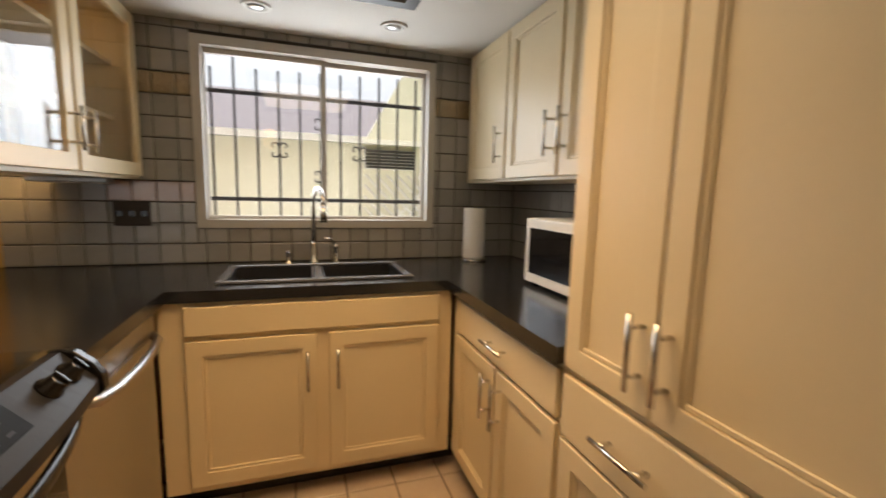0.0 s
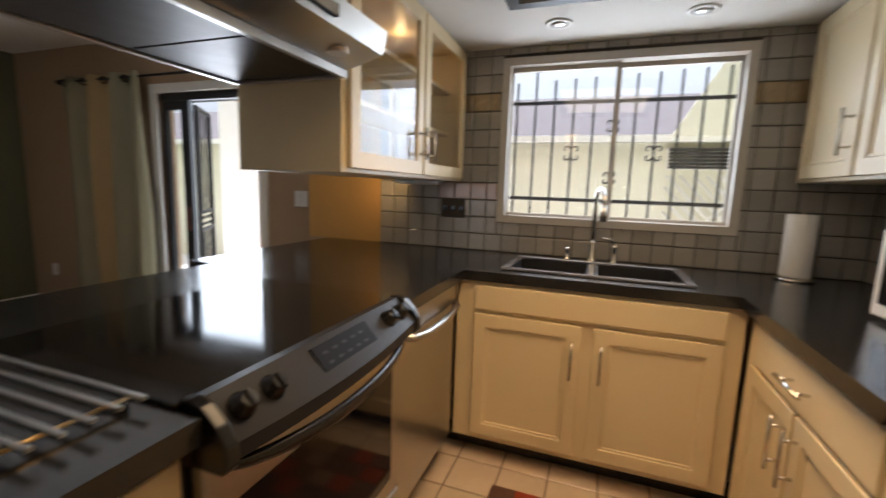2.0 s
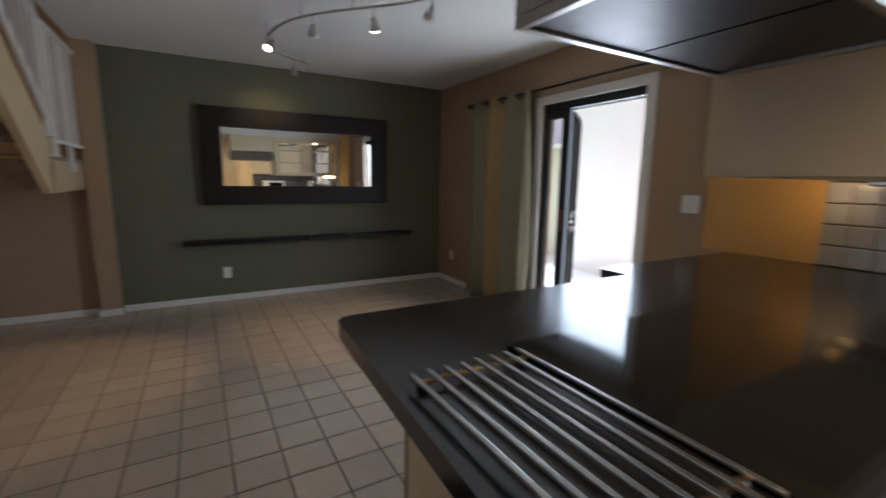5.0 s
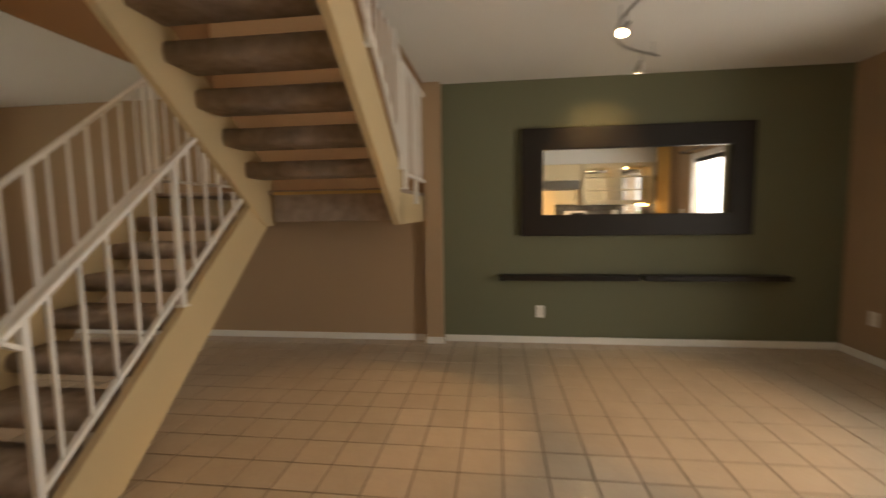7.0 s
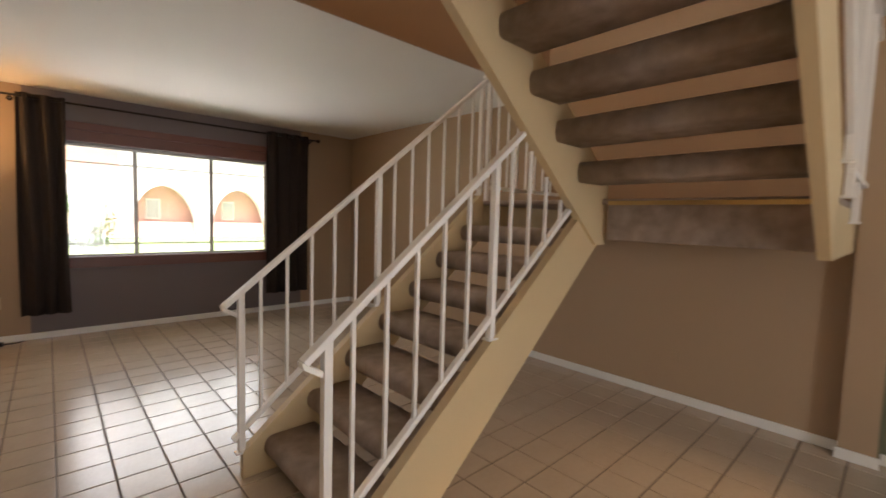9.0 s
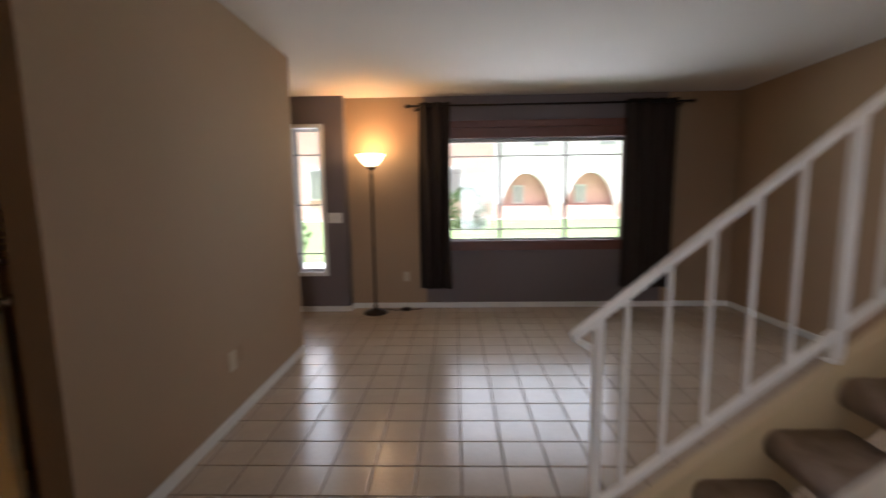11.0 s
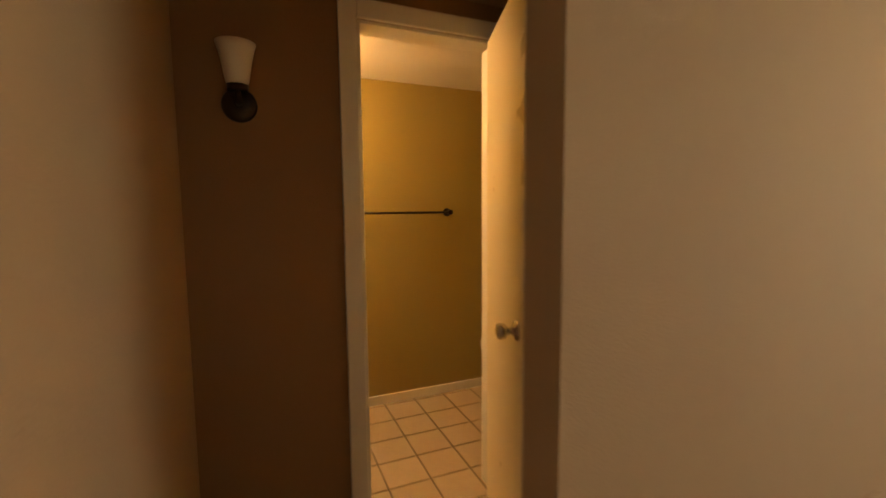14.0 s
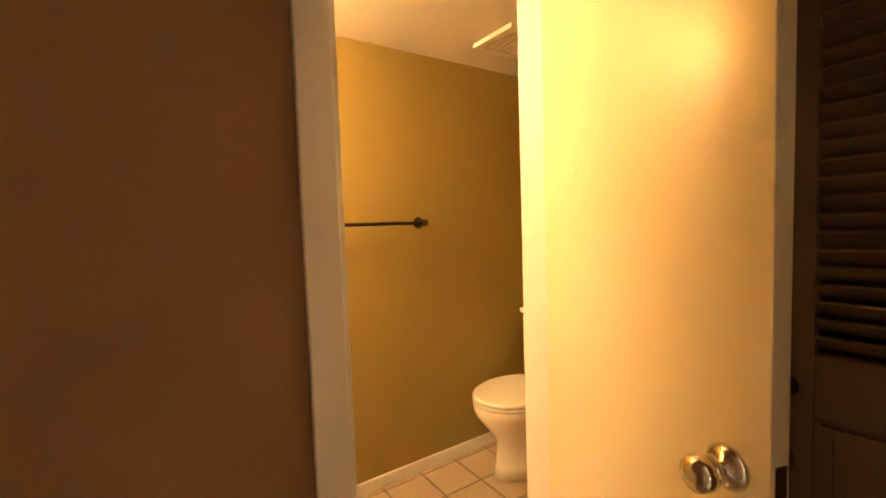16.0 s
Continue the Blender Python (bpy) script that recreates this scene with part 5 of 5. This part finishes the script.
# ---- living room ----
BASE[0] = LIVING
w = thing("window_front", (-2.16, S, 0.77), "wide front window with red-brown wood frame", "window", "", "structure")
a0, a1, b0, b1 = -3.31, -1.238, 0.779, 1.935
part("frame", ring(bmesh.new(), a0 - 0.05, a1 + 0.05, b0 - 0.10, b1 + 0.12, 0.06, S - 0.02, S + 0.035, FACE_Y, 0.11), M_REDWOOD, w, "red-brown wooden surround")
part("header", boxes([(a0 - 0.06, a1 + 0.06, S + 0.0005, S + 0.045, b1 + 0.121, b1 + 0.20)], 0.004), M_REDWOOD, w, "red-brown wooden header board")
for x0, x1 in ((a0 + 0.01, -2.65), (-2.65, -1.90), (-1.90, a1 - 0.01)):
    s = part("sash", ring(bmesh.new(), x0, x1, b0 + 0.002, b1 - 0.002, 0.020, S - 0.09, S - 0.06, FACE_Y, 0.028), M_ALU, w)
    p = part("pane", boxes([(x0 + 0.018, x1 - 0.018, S - 0.078, S - 0.074, b0 + 0.028, b1 - 0.028)]), M_GLASS, s)
    p.visible_shadow = False
    for z in (b0 + 0.13, b1 - 0.19):
        part("muntin", boxes([(x0 + 0.02, x1 - 0.02, S - 0.083, S - 0.069, z, z + 0.014)]), M_ALU, s)
w = thing("window_sidelight", (0.33, -5.86, 0.47), "narrow white framed sidelight window by the entry", "window", "", "structure")
part("frame", ring(bmesh.new(), 0.067, 0.49, 0.42, 2.11, 0.042, -5.98, -5.935, FACE_Y), M_TRIM, w)
p = part("pane", boxes([(0.108, 0.449, -6.05, -6.045, 0.462, 2.069)]), M_GLASS, w)
p.visible_shadow = False
for z in (0.66, 1.78, 1.22):
    part("muntin", boxes([(0.108, 0.449, -6.045, -6.03, z, z + 0.012)]), M_IRON, w)

curtain("dark_curtain", M_CURTAIN_D, -1.34, -0.99, S + 0.10, 0.25, 2.325, 3, 0.04, "dark brown curtain hanging beside the front window", "front window curtains")
curtain("dark_curtain", M_CURTAIN_D, -3.80, -3.25, S + 0.10, 0.25, 2.325, 4, 0.04, "dark brown curtain hanging beside the front window", "front window curtains")
curtain_rod(-3.92, -0.90, S + 0.10, 2.29, S, "dark metal curtain rod above the front window")

lx, ly = -0.47, -5.88
t = thing("floor_lamp", (lx, ly, 0), "bronze torchiere floor lamp with a lit glass bowl", "floor lamp")
part("base", lathe(bmesh.new(), [(0.135, 0.0), (0.135, 0.012), (0.12, 0.025), (0.04, 0.04), (0.02, 0.06)], (lx, ly, 0)), M_BRONZE, t)
part("pole", lathe(bmesh.new(), [(0.020, 0.055), (0.014, 0.12), (0.014, 0.7), (0.018, 0.72), (0.014, 0.74), (0.014, 1.50), (0.022, 1.53), (0.014, 1.56), (0.020, 1.60)], (lx, ly, 0), 16), M_BRONZE, t)
part("collar", lathe(bmesh.new(), [(0.030, 1.60), (0.045, 1.615), (0.050, 1.63), (0.030, 1.64)], (lx, ly, 0), 20), M_BRONZE, t)
part("shade", lathe(bmesh.new(), [(0.045, 1.641), (0.075, 1.655), (0.105, 1.69), (0.13, 1.735), (0.155, 1.765), (0.148, 1.767), (0.122, 1.737), (0.09, 1.69), (0.03, 1.66)], (lx, ly, 0), 36), M_SHADE, t, "lit cream glass bowl")
t = thing("power_adapter", (-0.78, -5.95, 0), "black cable and adapter on the floor beside the lamp", "cable")
part("adapter", boxes([(-0.86, -0.76, -6.0, -5.94, 0.0, 0.035)], 0.006), M_BLACK, t)
part("cable", tube(bmesh.new(), [(-0.48, -5.97, 0.012), (-0.58, -6.03, 0.006), (-0.68, -5.96, 0.006), (-0.76, -5.97, 0.012), (-0.86, -5.97, 0.012), (-0.94, -6.0, 0.006), (-0.99, -6.05, 0.006)], 0.005, 6), M_BLACK, t)

# ---- hall and bathroom ----
d = thing("door_bathroom", (BW, -2.9, 0), "ivory painted bathroom door standing wide open", "door", "", "structure")
part("casing", boxes([(BW - 0.016, BW, -2.33, -2.262, 0, 2.07), (BW - 0.016, BW, -2.988, -2.92, 0, 2.07), (BW - 0.016, BW, -2.92, -2.33, 2.0, 2.07)], 0.004), M_TRIM, d)
part("jamb", boxes([(BW, BW + 0.11, -2.343, -2.331, 0, 1.988), (BW, BW + 0.11, -2.919, -2.907, 0, 1.988), (BW, BW + 0.11, -2.919, -2.331, 1.988, 1.999)], 0.001), M_TRIM, d)
part("strike_plate", boxes([(BW + 0.025, BW + 0.055, -2.346, -2.3435, 0.89, 0.95)]), M_CHROME, d)
HG = Vector((BW - 0.018, -2.885, 0))
dm = Matrix.Translation(HG) @ Matrix.Rotation(math.atan2(0.172, -0.538), 4, "Z")
lf = part("leaf", boxes([(0.0, 0.565, -0.0175, 0.0175, 0.012, 1.985)], 0.002, m=dm), M_DOOR, d)
for s in (-1, 1):
    bm = bmesh.new()
    km = dm @ Matrix.Translation((0.505, 0.0176 * s, 0.915)) @ Matrix.Rotation(radians(-90 * s), 4, "X")
    lathe(bm, [(0.033, 0), (0.033, 0.004), (0.026, 0.010), (0.012, 0.014), (0.011, 0.030), (0.024, 0.040), (0.027, 0.052), (0.024, 0.064), (0.010, 0.068)], seg=24, m=km)
    part("knob", bm, M_CHROME, lf, "polished nickel knob")
part("latch", boxes([(0.565, 0.567, -0.011, 0.011, 0.885, 0.945)], 0, m=dm), M_CHROME, lf)

for x0, x1, kx in ((0.135, 0.503, 0.46), (0.512, 0.88, 0.565)):
    d = thing("louvered_door", ((x0 + x1) / 2, -3.03, 0), "brown painted closet door with louvers above a panel", "closet door", "closet doors")
    y0, y1 = -3.055, -3.025
    part("frame", boxes([(x0, x0 + 0.075, y0, y1, 0.02, 1.985), (x1 - 0.075, x1, y0, y1, 0.02, 1.985), (x0 + 0.075, x1 - 0.075, y0, y1, 0.02, 0.14), (x0 + 0.075, x1 - 0.075, y0, y1, 0.90, 1.02), (x0 + 0.075, x1 - 0.075, y0, y1, 1.89, 1.985)], 0.003), M_LOUVER, d)
    pn = part("panel", boxes([(x0 + 0.075, x1 - 0.075, y0 + 0.006, y1 - 0.012, 0.14, 0.90)]), M_LOUVER, d)
    part("moulding", ring(bmesh.new(), x0 + 0.085, x1 - 0.085, 0.15, 0.89, 0.018, y1 - 0.0119, y1 - 0.004, FACE_Y), M_LOUVER, pn)
    for base, count in ((1.03, 27),):
        for k in range(count):
            z = base + 0.0315 * k
            m = Matrix.Translation(((x0 + x1) / 2, -3.040, z + 0.012)) @ Matrix.Rotation(radians(38), 4, "X")
            part("slat", boxes([(-(x1 - x0) / 2 + 0.072, (x1 - x0) / 2 - 0.072, -0.019, 0.019, -0.003, 0.003)], 0, m=m), M_LOUVER, d)
    bm = bmesh.new()
    lathe(bm, [(0.010, 0), (0.008, 0.012), (0.018, 0.02), (0.019, 0.028), (0.008, 0.034)], seg=16, m=Matrix.Translation((kx, -3.024, 0.96)) @ Matrix.Rotation(radians(-90), 4, "X"))
    part("knob", bm, M_BRONZE, d, "dark round knob")

t = thing("wall_sconce", (BW, -1.92, 1.72), "wall sconce with a frosted glass shade and bronze mount", "wall sconce")
sx, sy, sz = BW, -1.928, 1.655
part("mount", lathe(bmesh.new(), [(0.056, 0), (0.056, 0.012), (0.05, 0.024), (0.02, 0.03)], seg=24, m=Matrix.Translation((sx, sy, sz)) @ Matrix.Rotation(radians(-90), 4, "Y")), M_BRONZE, t)
bm = bmesh.new()
tube(bm, [(sx - 0.02, sy, sz), (sx - 0.07, sy, sz), (sx - 0.09, sy, sz + 0.01), (sx - 0.09, sy, sz + 0.035)], 0.010)
lathe(bm, [(0.03, sz + 0.025), (0.034, sz + 0.044)], (sx - 0.09, sy, 0), 18)
part("arm", bm, M_BRONZE, t)
part("shade", lathe(bmesh.new(), [(0.032, sz + 0.045), (0.038, sz + 0.07), (0.044, sz + 0.11), (0.052, sz + 0.145), (0.060, sz + 0.172), (0.056, sz + 0.172), (0.040, sz + 0.11), (0.02, sz + 0.06)], (sx - 0.09, sy, 0), 28), M_FROST, t, "frosted white glass shade")

t = thing("towel_bar", (BX, -2.85, 1.27), "dark bronze towel bar on the bathroom wall", "towel bar")
part("bar", tube(bmesh.new(), [(BX - 0.065, -3.157, 1.283), (BX - 0.065, -2.52, 1.283)], 0.008), M_BRONZE, t)
for y in (-3.157, -2.52):
    bm = bmesh.new()
    lathe(bm, [(0.028, 0), (0.028, 0.008), (0.014, 0.018), (0.012, 0.05), (0.016, 0.06), (0.016, 0.075), (0.008, 0.08)], seg=18, m=Matrix.Translation((BX, y, 1.283)) @ Matrix.Rotation(radians(-90), 4, "Y"))
    part("bracket", bm, M_BRONZE, t)

# toilet
tx, ty = 1.74, -3.55
t = thing("toilet", (tx, ty, 0), "white ceramic toilet with its lid closed", "toilet")
bm = bmesh.new()
rings = []
for z, rx, ry, off in ((0.0, 0.11, 0.22, -0.05), (0.06, 0.105, 0.20, -0.05), (0.18, 0.10, 0.17, -0.03), (0.26, 0.135, 0.20, 0.0), (0.33, 0.175, 0.235, 0.02), (0.375, 0.185, 0.245, 0.02), (0.385, 0.18, 0.24, 0.02)):
    rings.append([bm.verts.new((tx + rx * math.cos(2 * math.pi * k / 32), ty + off + ry * math.sin(2 * math.pi * k / 32), z)) for k in range(32)])
for a, b in zip(rings, rings[1:]):
    for k in range(32):
        f = bm.faces.new((a[k], a[(k + 1) % 32], b[(k + 1) % 32], b[k]))
        f.smooth = True
bm.faces.new(rings[0][::-1])
bm.faces.new(rings[-1])
part("bowl", bm, M_CERAMIC, t)
for nm, z0, z1, g in (("seat", 0.387, 0.403, 0.190), ("lid", 0.405, 0.425, 0.186)):
    bm = bmesh.new()
    prof = [(z0, 0.97), (z0 + 0.004, 1.0), (z1 - 0.006, 1.0), (z1, 0.95)]
    rs = [[bm.verts.new((tx + g * q * math.cos(2 * math.pi * k / 32), ty + 0.02 + 0.245 * q * math.sin(2 * math.pi * k / 32), z)) for k in range(32)] for z, q in prof]
    for a, b in zip(rs, rs[1:]):
        for k in range(32):
            f = bm.faces.new((a[k], a[(k + 1) % 32], b[(k + 1) % 32], b[k]))
            f.smooth = True
    bm.faces.new(rs[0][::-1])
    bm.faces.new(rs[-1])
    part(nm, bm, M_CERAMIC, t)
part("tank", boxes([(tx - 0.22, tx + 0.22, ty - 0.44, ty - 0.245, 0.37, 0.74)], 0.02), M_CERAMIC, t)
part("tank_lid", boxes([(tx - 0.23, tx + 0.23, ty - 0.45, ty - 0.235, 0.742, 0.775)], 0.01), M_CERAMIC, t)

t = thing("ceiling_vent", (1.68, -3.5, HB), "white bathroom ceiling fan grille", "vent")
part("frame", ring(bmesh.new(), 1.54, 1.80, -3.66, -3.36, 0.03, HB - 0.02, HB), M_TRIM, t)
for k in range(7):
    part("slat", boxes([(1.571, 1.769, -3.62 + 0.033 * k, -3.60 + 0.033 * k, HB - 0.014, HB - 0.006)]), M_TRIM, t)

t = thing("vanity_light", (1.6, -1.8, 1.95), "warm vanity light bar over the bathroom basin", "vanity light")
part("bar", boxes([(1.35, 1.9, -1.775, -1.741, 1.90, 1.97)], 0.004), M_CHROME, t)
for x in (1.42, 1.625, 1.83):
    bm = bmesh.new()
    lathe(bm, [(0.01, 1.89), (0.04, 1.905), (0.05, 1.935), (0.04, 1.965), (0.01, 1.98)], (x, -1.83, 0), 18)
    part("globe", bm, M_BULB, t)
    part("arm", tube(bmesh.new(), [(x, -1.775, 1.935), (x, -1.79, 1.935)], 0.01, 8), M_CHROME, t)


BASE[0] = Vector((0, 0, 0))


# ---- tiles ----
def tile_mesh(name, w, h, d, bev, mat, plane):
    bm = bmesh.new()
    o = [(-w / 2, -h / 2), (w / 2, -h / 2), (w / 2, h / 2), (-w / 2, h / 2)]
    i = [(x - math.copysign(bev, x), y - math.copysign(bev, y)) for x, y in o]
    def put(p, z):
        return {"z": (p[0], p[1], z), "y": (p[0], -z, p[1]), "x": (-z, p[0], p[1])}[plane]
    lo, md, hi = ([bm.verts.new(put(p, z)) for p in q] for q, z in ((o, 0), (o, d - bev * 0.6), (i, d)))
    for a, b in ((lo, md), (md, hi)):
        for k in range(4):
            bm.faces.new((a[k], a[(k + 1) % 4], b[(k + 1) % 4], b[k]))
    bm.faces.new(hi)
    bmesh.ops.recalc_face_normals(bm, faces=bm.faces)
    me = bpy.data.meshes.new(name)
    bm.to_mesh(me)
    bm.free()
    me.materials.append(mat)
    return me


def tile_at(me, parent, p, tilt=0.004, rnd=random):
    ob = new("tile", me)
    ob.parent = parent
    ob.location = Vector(p) - ORG[parent]
    ob.rotation_euler = (rnd.uniform(-tilt, tilt), rnd.uniform(-tilt, tilt), rnd.uniform(-tilt, tilt))
    return ob


rnd = random.Random(9)
TW, TH = 0.1005, 0.1006
b = structure("backsplash_north", boxes([(-0.59, 0.179, KN - 0.006, KN, C, HK), (1.392, KE - 0.001, KN - 0.006, KN, C, HK), (0.179, 1.392, KN - 0.006, KN, C, 1.091), (0.179, 1.392, KN - 0.006, KN, 2.005, HK)]), M_GROUT, "grey glazed tile wall around the kitchen window", "tiles")
e = structure("backsplash_east", boxes([(KE - 0.006, KE, 1.14, KN - 0.007, C, 1.355)]), M_GROUT, "grey glazed tiles behind the worktop", "tiles")
# Thin ochre layer over the tan wall west of the tiles.
structure("wall_panel", boxes([(KW + 0.001, -0.591, KN - 0.005, KN, C, H)]), M_OCHRE, "ochre coloured wall beside the kitchen tiles", "wall")
cache = {}


def cut_tile(w, h, mat, plane):
    key = (round(w, 3), round(h, 3), mat.name, plane)
    if key not in cache:
        cache[key] = tile_mesh("tile", w - 0.005, h - 0.005, 0.009, 0.004, mat, plane)
    return cache[key]


nz = 12
for j in range(nz):
    z0, z1 = C + TH * j, min(C + TH * (j + 1), HK)
    if z1 - z0 < 0.02:
        continue
    x = -0.59
    while x < KE - 0.02:
        x1 = min(x + TW, KE - 0.012)
        pieces = [(x, x1, z0, z1)]
        if x1 > 0.179 and x < 1.392 and z1 > 1.091 and z0 < 2.005:
            pieces = [(x, min(x1, 0.179), z0, z1), (max(x, 1.392), x1, z0, z1), (max(x, 0.179), min(x1, 1.392), z0, min(z1, 1.091)), (max(x, 0.179), min(x1, 1.392), max(z0, 2.005), z1)]
        for p0, p1, q0, q1 in pieces:
            if p1 - p0 > 0.02 and q1 - q0 > 0.02:
                tone = M_GLINT if j == 8 else (M_PINK if j == 3 and -0.22 < x < 0.2 else M_TILE)
                tile_at(cut_tile(p1 - p0, q1 - q0, tone, "y"), b, ((p0 + p1) / 2, KN - 0.006, (q0 + q1) / 2), 0.006, rnd)
        x += TW
for j in range(5):
    z0, z1 = C + TH * j, min(C + TH * (j + 1), 1.355)
    if z1 - z0 < 0.02:
        continue
    y = KN - 0.016
    while y > 1.15:
        y1 = max(y - TW, 1.14)
        tile_at(cut_tile(y - y1, z1 - z0, M_TILE, "x"), e, (KE - 0.006, (y + y1) / 2, (z0 + z1) / 2), 0.006, rnd)
        y -= TW

# floor tiles
FT, GX, GY = 0.212, -1.71, 0.065
fl = bpy.data.objects["floor"]
fme = tile_mesh("floor_tile", FT - 0.008, FT - 0.008, 0.008, 0.002, M_FLOOR, "z")
spots = []
for i in range(-15, 20):
    for j in range(-33, 15):
        x, y = GX + FT * (i + 0.5), GY + FT * (j + 0.5)
        if W - 0.1 < x < 2.3 and S - 0.4 < y < N + 0.1:
            spots.append((x, y))


def near(p):
    """Distance from the line walked through: kitchen, dining room, foot of the stairs, hall."""
    return min(math.hypot(p[0] - q[0], p[1] - q[1]) for q in ((0.6, 1.4), (-1.6, 0.4), (-2.4, -0.3), (-1.2, -2.6), (-0.6, -3.6), (0.6, -2.4)))


spots.sort(key=near)
for x, y in spots[:300]:
    tile_at(fme, fl, (x, y, -0.0085), 0.0015, rnd)
vs, fs = [], []
h = FT / 2 - 0.004
for x, y in spots[300:]:
    i = len(vs)
    dz = [rnd.uniform(-0.0006, 0.0004) for _ in range(4)]
    for (sx, sy), q in zip(((-1, -1), (1, -1), (1, 1), (-1, 1)), dz):
        vs.append((x + sx * h, y + sy * h, -0.0085))
    for (sx, sy), q in zip(((-1, -1), (1, -1), (1, 1), (-1, 1)), dz):
        vs.append((x + sx * (h - 0.0015), y + sy * (h - 0.0015), -0.0005 + q))
    fs.append((i + 4, i + 5, i + 6, i + 7))
    for k in range(4):
        fs.append((i + k, i + (k + 1) % 4, i + 4 + (k + 1) % 4, i + 4 + k))
me = bpy.data.meshes.new("tiles")
me.from_pydata(vs, [], fs)
me.materials.append(M_FLOOR)
ob = new("tiles", me)
ob.parent = fl
ob["kind"] = "stuff"
